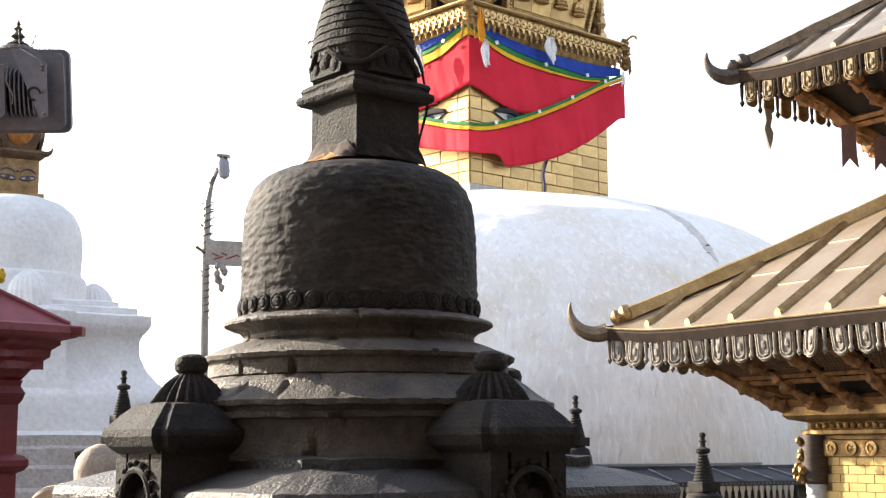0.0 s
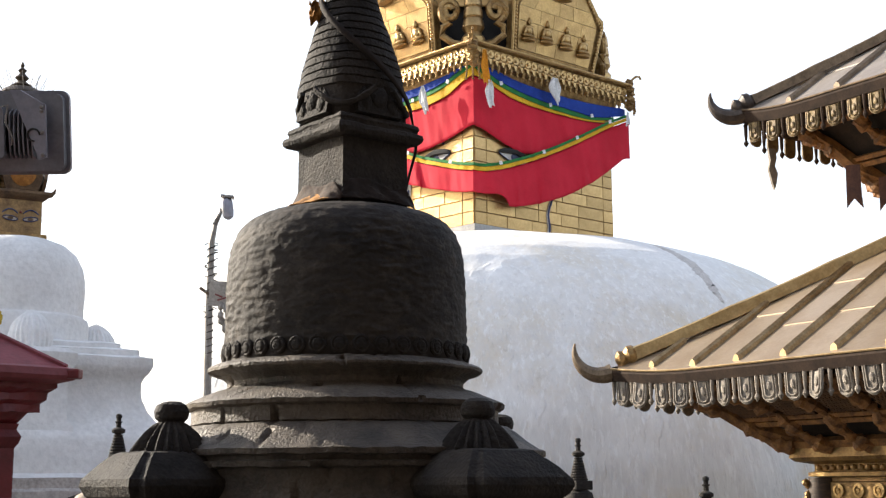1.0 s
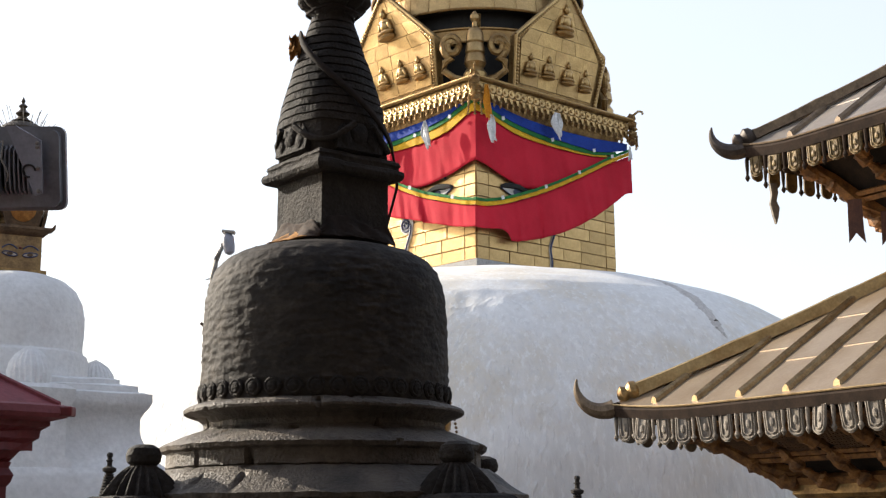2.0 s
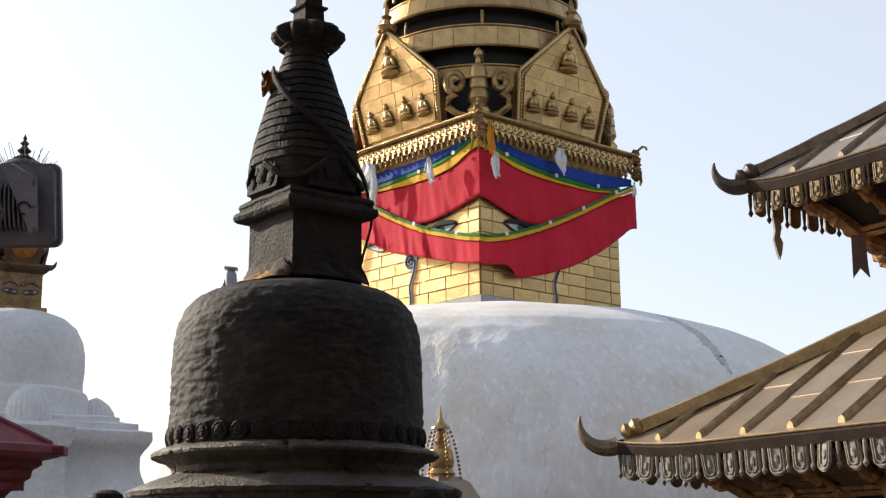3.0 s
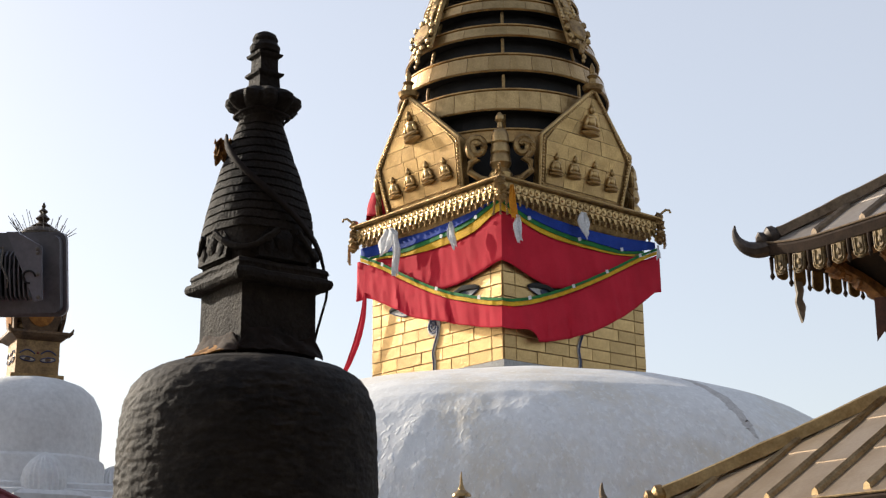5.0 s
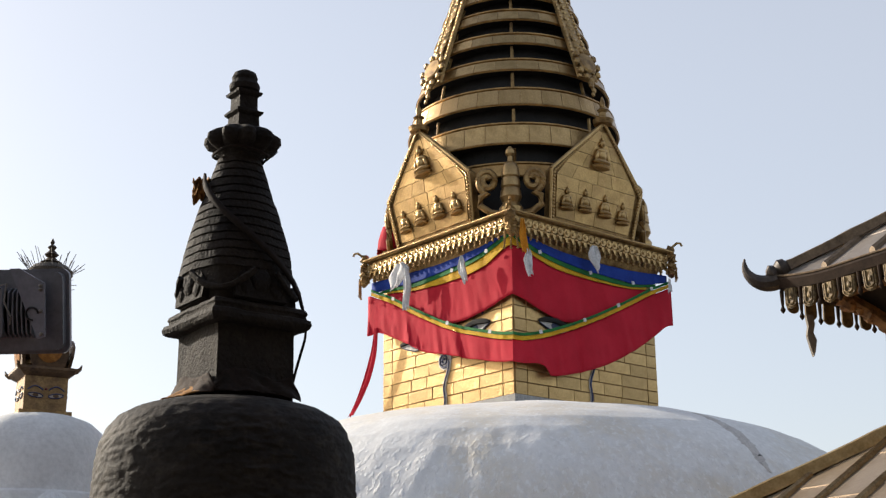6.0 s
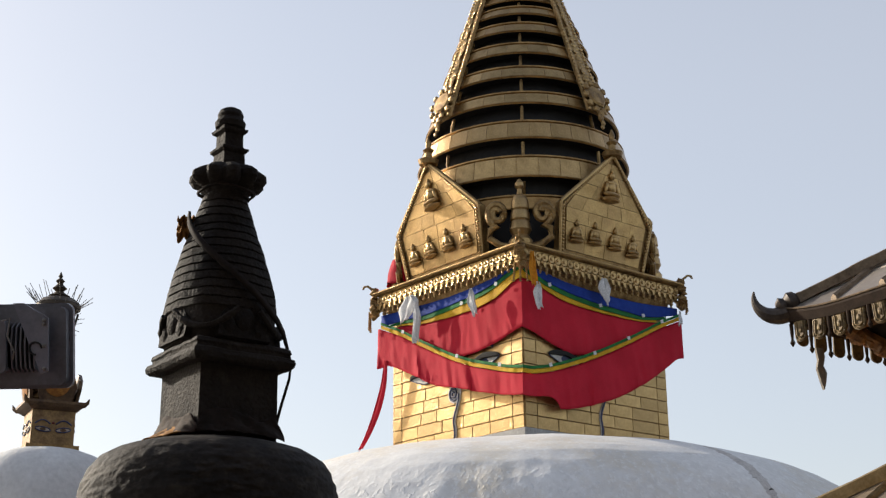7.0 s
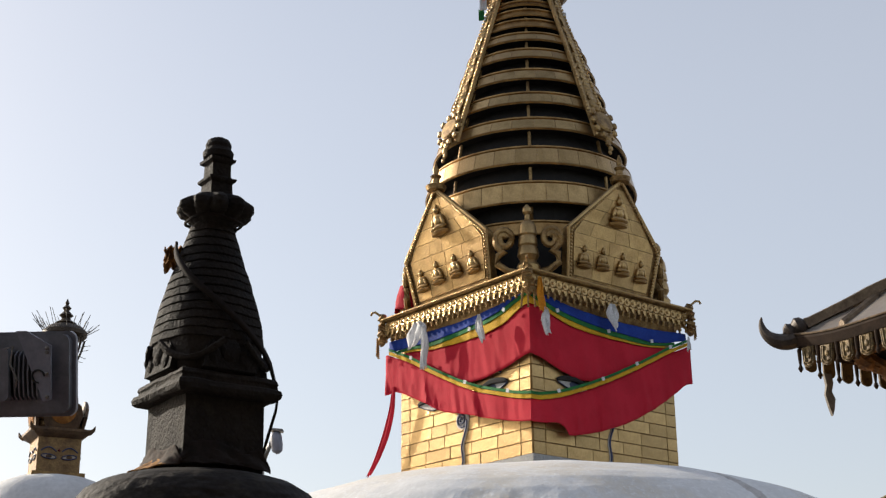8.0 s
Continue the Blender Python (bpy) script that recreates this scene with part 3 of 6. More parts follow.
def spire():
    # The core's near-black colour holds the shade of the gaps between rings.
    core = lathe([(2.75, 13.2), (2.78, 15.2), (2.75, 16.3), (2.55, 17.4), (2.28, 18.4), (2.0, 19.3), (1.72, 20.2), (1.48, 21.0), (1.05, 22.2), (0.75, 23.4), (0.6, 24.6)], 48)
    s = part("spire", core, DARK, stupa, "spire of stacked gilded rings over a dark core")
    for k, (r0, z0, r1, z1) in enumerate(RINGS):
        r0, z0 = r0 + 0.16 * (r1 - r0), z0 + 0.16 * (z1 - z0)
        ring = part("ring", lathe([(r0 - 0.06, z0 + 0.02), (r0, z0), (r0 + 0.02, z0 + 0.03), (r1 - 0.012, z1 - 0.05), (r1 + 0.03, z1 - 0.02), (r1 + 0.02, z1 + 0.02), (r1 - 0.06, z1 + 0.01)], 72, close=False), GILT_RING, s, smooth=True)
        # Near-black deck: the shade under each ring is put into its colour.
        part("ring_deck", lathe([(r0 - 0.5, z0 + 0.06), (r0 - 0.03, z0 + 0.06), (r1 - 0.03, z1 - 0.01), (r1 - 0.5, z1 - 0.01)], 48), DARK, ring, "near-black deck for the shade between rings")
        if 0 < k < 8:
            n = round(2 * math.pi * r0 / 0.62)
            bm = bmesh.new()
            span = 2 * math.pi / n * 0.975
            cols = []
            for j in range(4):
                a = -span / 2 + span * j / 3
                cols.append([bm.verts.new(((r + o) * math.cos(a), (r + o) * math.sin(a), z)) for r, z, o in ((r0, z0 + 0.05, 0.0), (r0, z0 + 0.05, 0.03), (r1, z1 - 0.07, 0.03), (r1, z1 - 0.07, 0.0))])
            for a, b in zip(cols, cols[1:]):
                for i in range(3):
                    bm.faces.new((a[i], b[i], b[i + 1], a[i + 1]))
            bm.faces.new(cols[0])
            bm.faces.new(cols[-1][::-1])
            first = part("plate", bm, GILT, ring)
            for j in range(1, n):
                again(first, Matrix.Rotation(2 * math.pi * j / n, 4, "Z"))
        if k < len(RINGS) - 1:
            nz = RINGS[k + 1][1]
            nr = RINGS[k + 1][0]
            for j in range(8):
                a = radians(45 * j + 2)
                part("post", tube([((r1 - 0.12) * math.cos(a), (r1 - 0.12) * math.sin(a), z1), ((nr - 0.14) * math.cos(a), (nr - 0.14) * math.sin(a), nz + 0.04)], 0.05, 6), GILT_DULL, ring)
    part("canopy", lathe([(0.6, 23.45), (1.25, 23.5), (1.4, 23.62), (1.3, 23.8), (0.8, 24.1), (0.5, 24.5), (0.3, 25.3), (0.05, 26.0)], 32), GILT_DULL, s, smooth=True)
    for face in range(4):
        m = Matrix.Rotation(radians(90 * face), 4, "Z")
        bm = bmesh.new()
        a, b = Vector((0, -1.1, 23.4)), Vector((0, -3.12, 17.7))
        rng = random.Random(face)
        n = 46
        for k in range(n):
            t = k / (n - 1)
            p = a.lerp(b, t)
            w = 0.17 + 0.15 * t
            ico(w * 0.5, bm, m @ Matrix.Translation(p + Vector((rng.uniform(-0.03, 0.03), -0.06, 0))) @ pose(0, 0, 0, -20, 0, rng.uniform(-30, 30)) @ Matrix.Diagonal((1.0, 0.3, 0.8, 1)))
            for side in (-1, 1):
                ico(w * 0.24 * rng.uniform(0.7, 1.2), bm, m @ Matrix.Translation(p + Vector((side * w, -0.04, 0.03))) @ Matrix.Diagonal((1, 0.45, 1, 1)))
        corners = [m @ (q + Vector((x, y, 0))) for q, h in ((a, 0.17), (b, 0.32)) for x, y in ((-h, -0.03), (h, -0.03), (h, 0.08), (-h, 0.08))]
        v = [bm.verts.new(q) for q in corners]
        for f in ((0, 1, 2, 3), (4, 5, 6, 7), (0, 1, 5, 4), (1, 2, 6, 5), (2, 3, 7, 6), (3, 0, 4, 7)):
            bm.faces.new([v[q] for q in f])
        bmesh.ops.recalc_face_normals(bm, faces=bm.faces)
        g = part("garland_strip", bm, GILT, s, "hanging chased strip ending in a medallion")
        bm = lathe([(0.12, -0.06), (0.3, -0.05), (0.36, 0.0), (0.3, 0.05), (0.12, 0.06)], 14, m=m @ Matrix.Translation((0, -3.12, 18.2)) @ pose(0, 0, 0, 72, 0, 0))
        med = part("medallion", bm, GILT_DULL, g, smooth=True)
        for k in range(10):
            q = 2 * math.pi * k / 10
            part("petal", ico(0.12, m=m @ Matrix.Translation((0.42 * math.cos(q), -3.14 + 0.12 * math.sin(q), 18.15 + 0.46 * math.sin(q))) @ Matrix.Diagonal((1, 0.5, 1, 1))), GILT_DULL, g)
        for k in range(4):
            part("drop", ico(0.14 - 0.02 * k, m=m @ Matrix.Translation((0.03 * (-1) ** k, -3.26 - 0.03 * k, 17.6 - 0.15 * k)) @ Matrix.Diagonal((1, 0.5, 1, 1))), GILT_DULL, g)




def dome_strip(name, material, points, width, label):
    """A thin crust on the dome along (azimuth, radius) points, azimuth in degrees from the front."""
    TURN = Matrix.Rotation(radians(-42.8), 3, "Z")
    prof = DOME[1:-2]
    bm = bmesh.new()
    prev = None
    n = 60
    for k in range(n + 1):
        t = k / n * (len(points) - 1)
        i = min(int(t), len(points) - 2)
        a, r = (points[i][q] + (points[i + 1][q] - points[i][q]) * (t - i) for q in (0, 1))
        w = width * (0.6 + 0.8 * abs(noise.noise((k * 0.7, 1, 3)))) * (0.4 + 0.6 * math.sin(math.pi * (k + 0.5) / (n + 1)))
        row = []
        for s in (-1, -0.4, 0.3, 1):
            rr = r + 0.1 * noise.noise((k * 0.9, s, 2))
            z = next((z0 + (z1 - z0) * (r0 - rr) / (r0 - r1) for (r0, z0), (r1, z1) in zip(prof, prof[1:]) if r1 <= rr <= r0), 7.0)
            ang = radians(a) + s * w / rr
            lift = 0.02 if abs(s) < 0.9 else -0.03
            spot = weathered(TURN @ Vector((rr * math.sin(ang), -rr * math.cos(ang), z)))
            row.append(bm.verts.new(spot + Vector((spot.x, spot.y, 6.0)).normalized() * lift))
        if prev:
            for q in range(3):
                bm.faces.new((prev[q], prev[q + 1], row[q + 1], row[q]))
        prev = row
    return part(name, bm, material, stupa, label, smooth=True)


great_dome()
dome_strip("patched_seam", LIME_STAIN, [(37.5, 6.8), (36.0, 7.4), (35.2, 8.0), (34.8, 8.6), (34.4, 9.1), (34.2, 9.5)], 0.42, "bare patched seam running down the dome")
tower = harmika()
eye_marks(tower)
cornice()
for face in range(4):
    gable(face)
for c in range(4):
    corner_finial(c)
spire()


# ---- cloths hung round the tower ----
def curve_at(points, u):
    """A smooth curve through (u, z) points."""
    us = [p[0] for p in points]
    zs = [p[1] for p in points]
    if u <= us[0]:
        return zs[0]
    for k in range(len(us) - 1):
        if u <= us[k + 1]:
            t = (u - us[k]) / (us[k + 1] - us[k])
            m0 = (zs[k + 1] - zs[max(k - 1, 0)]) / max(0.01, us[k + 1] - us[max(k - 1, 0)])
            m1 = (zs[min(k + 2, len(us) - 1)] - zs[k]) / max(0.01, us[min(k + 2, len(us) - 1)] - us[k])
            h = us[k + 1] - us[k]
            return (2 * t ** 3 - 3 * t * t + 1) * zs[k] + (t ** 3 - 2 * t * t + t) * h * m0 + (-2 * t ** 3 + 3 * t * t) * zs[k + 1] + (t ** 3 - t * t) * h * m1
    return zs[-1]


def sheet(name, material, top, low, out, parent, u0, u1, fold=0.05, tight=0.0, label="", seed=0.0, flare=0.0):
    """Cloth over two faces of the tower: u runs from the far end of the left face through the front corner to the far end of the right one."""
    bm = bmesh.new()
    nu, nv = 150, 12
    grid = []
    for i in range(nu + 1):
        u = u0 + (u1 - u0) * i / nu
        zt, zl = curve_at(top, u), curve_at(low, u)
        col = []
        for j in range(nv + 1):
            v = j / nv
            z = zt + (zl - zt) * v
            k = v * (1 - tight) + tight
            busy = 0.3 + 0.2 * min(1.0, max(0.0, -u / 2.5))
            wave = fold * k * (noise.noise((u * 1.3 + z * 0.25, seed, z * 0.35)) + busy * noise.noise((u * 4.2 + z * 0.8, seed + 3, z * 0.4)) + 0.4 * busy * noise.noise((u * 10 + z * 0.5, seed + 5, z * 0.8)))
            d = 2.76 + out + abs(wave) * 1.3 + flare * v
            s = abs(u)
            edge = d if s > 0.12 else d
            if u < 0:
                p = Vector((-edge, -d + s, z))
            else:
                p = Vector((-d + s, -edge, z))
            col.append(bm.verts.new(p))
        grid.append(col)
    for a, b in zip(grid, grid[1:]):
        for j in range(nv):
            bm.faces.new((a[j], b[j], b[j + 1], a[j + 1]))
    ob = part(name, bm, material, parent, label, smooth=True)
    mod = ob.modifiers.new("cloth", "SOLIDIFY")
    mod.thickness, mod.offset = 0.012, 1
    return ob


# Heights along u; u counts from the front corner, left face negative.
BLUE_TOP = [(-6.1, 12.52), (-4.8, 12.48), (-3, 12.42), (-1.2, 12.52), (0, 12.72), (0.7, 12.63), (1.5, 12.48), (3, 12.38), (4.5, 12.38), (5.5, 12.45), (6.2, 12.5)]
BLUE_LOW = [(-6.0, 12.18), (-5.2, 12.18), (-3.9, 12.13), (-2.6, 12.19), (-1.4, 12.3), (-0.45, 12.57), (0, 12.68), (0.15, 12.6), (1.25, 12.27), (2.6, 12.09), (4.0, 12.03), (4.8, 12.02), (6.2, 12.3)]
GREEN_LOW = [(u, z - 0.13 + (0.05 if abs(u) > 4 else 0)) for u, z in BLUE_LOW]
YELLOW_LOW = [(-6.0, 12.02), (-5.25, 12.06), (-3.95, 11.9), (-2.2, 11.85), (-1.1, 11.96), (0, 12.32), (1.5, 11.95), (2.9, 11.85), (4.3, 11.85), (5.0, 11.92), (6.2, 12.1)]
UPPER_LOW = [(-6.0, 11.9), (-4.6, 11.2), (-2.65, 10.7), (-1.8, 10.66), (-0.9, 10.8), (0, 10.98), (0.7, 10.8), (1.2, 10.64), (2.0, 10.52), (3.4, 10.9), (4.6, 11.5), (6.0, 12.0)]
BAND_TOP = [(-6.05, 12.32), (-5.0, 11.86), (-3.95, 11.32), (-2.5, 10.64), (-1.15, 10.2), (0, 9.94), (0.9, 10.07), (2.5, 10.62), (4.0, 11.29), (5.4, 11.98), (6.15, 12.3)]
BAND_GREEN = [(u, z - 0.08) for u, z in BAND_TOP]
BAND_LOW = [(u, z - 0.19) for u, z in BAND_TOP]
LOWER_LOW = [(-6.1, 10.9), (-5.65, 10.94), (-4.6, 10.5), (-3.7, 10.06), (-2.55, 9.74), (-1.2, 9.38), (0, 9.15), (0.95, 9.2), (1.2, 9.1), (1.26, 8.95), (1.9, 9.04), (3.0, 9.34), (4.45, 9.98), (5.55, 10.66), (6.0, 10.95), (6.3, 11.02)]
drape = thing("upper_drape", "red ceremonial drape with blue, green and yellow borders", "drape", "drapes on the tower", at=(*STUPA, 0), turn=42.8)
sheet("red_field", RED_CLOTH, YELLOW_LOW, UPPER_LOW, 0.1, drape, -5.6, 5.6, 0.085, 0.3, seed=2)
sheet("yellow_border", YELLOW_CLOTH, GREEN_LOW, YELLOW_LOW, 0.13, drape, -5.3, 5.2, 0.05, 0.6, seed=2)
sheet("green_border", GREEN_CLOTH, BLUE_LOW, GREEN_LOW, 0.145, drape, -5.6, 5.6, 0.05, 0.6, seed=2)
sheet("blue_border", BLUE_CLOTH, BLUE_TOP, BLUE_LOW, 0.16, drape, -6.0, 6.1, 0.05, 0.6, seed=2)
drape2 = thing("lower_drape", "red drape slung under the first with a green and yellow edge", "drape", "drapes on the tower", at=(*STUPA, 0), turn=42.8)
sheet("red_field", RED_CLOTH, BAND_LOW, LOWER_LOW, 0.2, drape2, -6.15, 6.25, 0.11, 0.3, seed=9, flare=0.06)
sheet("yellow_edge", YELLOW_CLOTH, BAND_GREEN, BAND_LOW, 0.24, drape2, -6.0, 6.15, 0.05, 0.6, seed=9)
sheet("green_edge", GREEN_CLOTH, BAND_TOP, BAND_GREEN, 0.255, drape2, -6.0, 6.15, 0.05, 0.6, seed=9)

tag = None
for u, z, d in ((-0.95, 12.28, 0.17), (-2.35, 12.06, 0.17), (1.0, 12.22, 0.17), (2.9, 11.98, 0.17), (4.6, 11.98, 0.17), (5.35, 11.9, 0.27), (3.95, 11.2, 0.27), (2.6, 10.58, 0.27), (0.95, 10.02, 0.27), (-0.85, 10.05, 0.27), (-2.55, 10.6, 0.27), (-4.9, 11.75, 0.27)):
    d += 2.86
    if u < 0:
        m = pose(-d - 0.04, -d + abs(u), z, 0, 18, -90)
    else:
        m = pose(-d + u, -d - 0.04, z, 0, -18, 0)
    if tag is None:
        tag = part("paper_tag", plate([(-0.055, -0.045), (0.055, -0.045), (0.055, 0.055), (-0.055, 0.055)], 0.01), WHITE_CLOTH, drape, "white paper tag", m=m)
    else:
        again(tag, m)


# ---- black votive chaitya ----
CH = (-0.208, 3.628)
chaitya = thing("chaitya", "soot-black carved stone votive chaitya with niches", "chaitya", at=(*CH, GROUND), turn=39.1)


LEAN = Matrix.Rotation(radians(-39.1), 3, "Z") @ Vector((0.003, 0, 0))


def zed(bm):
    """From the court's level to the thing's own base."""
    for v in bm.verts:
        if v.co.z > 2.356:
            v.co.z = 2.356 + (v.co.z - 2.356) * 0.968
            v.co.x, v.co.y = v.co.x + LEAN.x, v.co.y + LEAN.y
        v.co.z -= GROUND
    return bm


def carved(bm, amount=0.004, size=0.05):
    return rough_up(bm, amount, size)


def chipped(bm):
    """Knock small bites out of the edges."""
    for v in bm.verts:
        n = noise.noise(v.co * 21) + 0.6 * noise.noise(v.co * 47)
        if n > 0.5:
            r = math.hypot(v.co.x, v.co.y)
            k = 1 - 0.026 * min(1.0, (n - 0.5) * 3) / max(r, 0.05)
            v.co.x, v.co.y = v.co.x * k, v.co.y * k
            v.co.z -= 0.003 * (n - 0.5)
    return bm


def fine_stack(profile, n=14, aspect=1.0, wear=0.004, size=0.05):
    """Square mouldings with enough vertices along the edges to be worn."""
    bm = bmesh.new()
    rings = []
    for h, z in profile:
        ring = []
        for cx, cy, dx, dy in ((-1, -1, 1, 0), (1, -1, 0, 1), (1, 1, -1, 0), (-1, 1, 0, -1)):
            for k in range(n):
                t = 2 * k / n
                ring.append(bm.verts.new((h * (cx + dx * t), h * aspect * (cy + dy * t), z)))
        rings.append(ring)
    for a, b in zip(rings, rings[1:]):
        for k in range(4 * n):
            j = (k + 1) % (4 * n)
            bm.faces.new((a[k], a[j], b[j], b[k]))
    bm.faces.new(rings[0][::-1])
    bm.faces.new(rings[-1])
    return carved(bm, wear, size)


SHIFT = Matrix.Rotation(radians(-39.1), 3, "Z") @ Vector((-0.010, 0, 0))


def bell():
    ctrl = [(0.302, 1.93), (0.303, 2.03), (0.302, 2.09), (0.301, 2.14), (0.297, 2.19), (0.290, 2.228), (0.276, 2.262), (0.255, 2.288), (0.222, 2.308), (0.172, 2.323), (0.11, 2.332), (0.02, 2.336)]
    fine = []
    for (r0, z0), (r1, z1) in zip(ctrl, ctrl[1:]):
        n = max(1, round(math.hypot(r1 - r0, z1 - z0) / 0.0038))
        fine += [(r0 + (r1 - r0) * k / n, z0 + (z1 - z0) * k / n) for k in range(n)]
    fine.append(ctrl[-1])
    bm = lathe([(r * 1.012, z) for r, z in fine], 320)
    bmesh.ops.translate(bm, verts=bm.verts, vec=SHIFT)
    for v in bm.verts:
        r = math.hypot(v.co.x, v.co.y)
        if r < 0.03:
            continue
        a = math.atan2(v.co.y, v.co.x)
        out = Vector((v.co.x / r, v.co.y / r, 0.0))
        warp = v.co.z + 0.012 * noise.noise((a * 2.2, 0, v.co.z * 9))
        ridge = noise.noise((a * 7, 4, warp * 62)) * 0.6 + noise.noise((a * 14, 2, warp * 105)) * 0.6
        chip = noise.noise(v.co * 38) * 0.5
        lump = noise.noise(v.co * 5)
        v.co += out * ((0.0030 + 0.0055 * max(0.0, noise.noise((a * 1.3 + 3, 8, v.co.z * 5)) + 0.1)) * ridge + 0.0024 * chip + 0.003 * lump)
    return part("bell_dome", zed(bm), BELL_STONE, chaitya, "weathered bell-shaped dome with scaly rendering", smooth=True)


def shrine(turn, seed):
    """A niche shrine that stands out from one side."""
    m = Matrix.Rotation(radians(turn), 4, "Z") @ Matrix.Translation((0, -0.50, -GROUND))
    body = bmesh.new()
    w, d = 0.112, 0.13
    for sx in (-1, 1):
        box(0.05, 2 * d, 2.0, body, Matrix.Translation((sx * (w - 0.025), 0, -0.38)))
    box(2 * w - 0.12, 2 * d - 0.05, 2.0, body, Matrix.Translation((0, 0.024, -0.38)))
    box(2 * w - 0.12, 2 * d, 0.06, body, Matrix.Translation((0, 0, 1.555)))
    s = part("shrine", carved(body, 0.003), BLACK_STONE, chaitya, "projecting niche shrine", m=m)
    arch = bmesh.new()
    pts = [(0.072 * math.cos(a), -0.136, 1.48 + 0.075 * math.sin(a)) for a in [math.pi * k / 16 for k in range(17)]]
    pts = [(0.072, -0.136, 1.36)] + pts + [(-0.072, -0.136, 1.36)]
    tube(pts, 0.008, 6, arch)
    for k in range(9):
        a = math.pi * (k + 0.5) / 9
        ico(0.008, arch, Matrix.Translation((0.088 * math.cos(a), -0.136, 1.483 + 0.088 * math.sin(a))))
    part("arch", arch, BLACK_STONE, s)
    idol = lathe([(0.05, 1.36), (0.055, 1.40), (0.03, 1.43), (0.036, 1.47), (0.02, 1.50), (0.024, 1.52), (0.01, 1.545)], 12, m=Matrix.Translation((0, -0.09, 0)))
    part("niche_figure", idol, BLACK_STONE, s, "worn seated stone shape")
    roof = bmesh.new()
    ring = []
    prof = [(0.118, 1.592), (0.138, 1.608), (0.148, 1.630), (0.145, 1.646), (0.116, 1.680), (0.09, 1.704), (0.075, 1.708)]
    cut = 0.17
    for h, z in prof:
        loop = []
        for cx, cy in ((-1, -1), (1, -1), (1, 1), (-1, 1)):
            c = h * cut
            trio = [(cx * h, cy * (h - c)), (cx * (h - c * 0.8), cy * (h - c * 0.8)), (cx * (h - c), cy * h)]
            if cx * cy < 0:
                trio.reverse()
            loop += trio
        sub = []
        for k in range(12):
            p, q = loop[k], loop[(k + 1) % 12]
            for t in ((0, 0.25, 0.5, 0.75) if k % 3 == 2 else (0, 0.5)):
                sub.append((p[0] + (q[0] - p[0]) * t, p[1] + (q[1] - p[1]) * t))
        ring.append([roof.verts.new((x, y - 0.015, z)) for x, y in sub])
    for a, b in zip(ring, ring[1:]):
        for k in range(len(a)):
            j = (k + 1) % len(a)
            roof.faces.new((a[k], a[j], b[j], b[k]))
    roof.faces.new(ring[0][::-1])
    roof.faces.new(ring[-1])
    bmesh.ops.recalc_face_normals(roof, faces=roof.faces)
    part("shrine_roof", carved(roof, 0.003, 0.05), BLACK_STONE, s, "chipped hipped stone cap", smooth=False)
    seg, bm = 132, bmesh.new()
    loops = []
    for r, z, f in ((r, 1.704 + (z - 1.704) * 0.84, f) for r, z, f in ((0.086, 1.704, 0.04), (0.084, 1.712, 0.09), (0.072, 1.735, 0.09), (0.055, 1.762, 0.09), (0.039, 1.782, 0.05), (0.03, 1.79, 0.0), (0.038, 1.80, 0), (0.040, 1.817, 0), (0.034, 1.835, 0), (0.019, 1.845, 0), (0.003, 1.847, 0))):
        loops.append([bm.verts.new((r * (1 + f * math.cos(22 * 2 * math.pi * k / seg)) * math.cos(2 * math.pi * k / seg), r * (1 + f * math.cos(22 * 2 * math.pi * k / seg)) * math.sin(2 * math.pi * k / seg), z)) for k in range(seg)])
    for a, b in zip(loops, loops[1:]):
        for k in range(seg):
            bm.faces.new((a[k], a[(k + 1) % seg], b[(k + 1) % seg], b[k]))
    bm.faces.new(loops[-1])
    part("ribbed_cap", carved(bm, 0.002, 0.03), BLACK_STONE, s, "ribbed cap with a round knob", smooth=True)


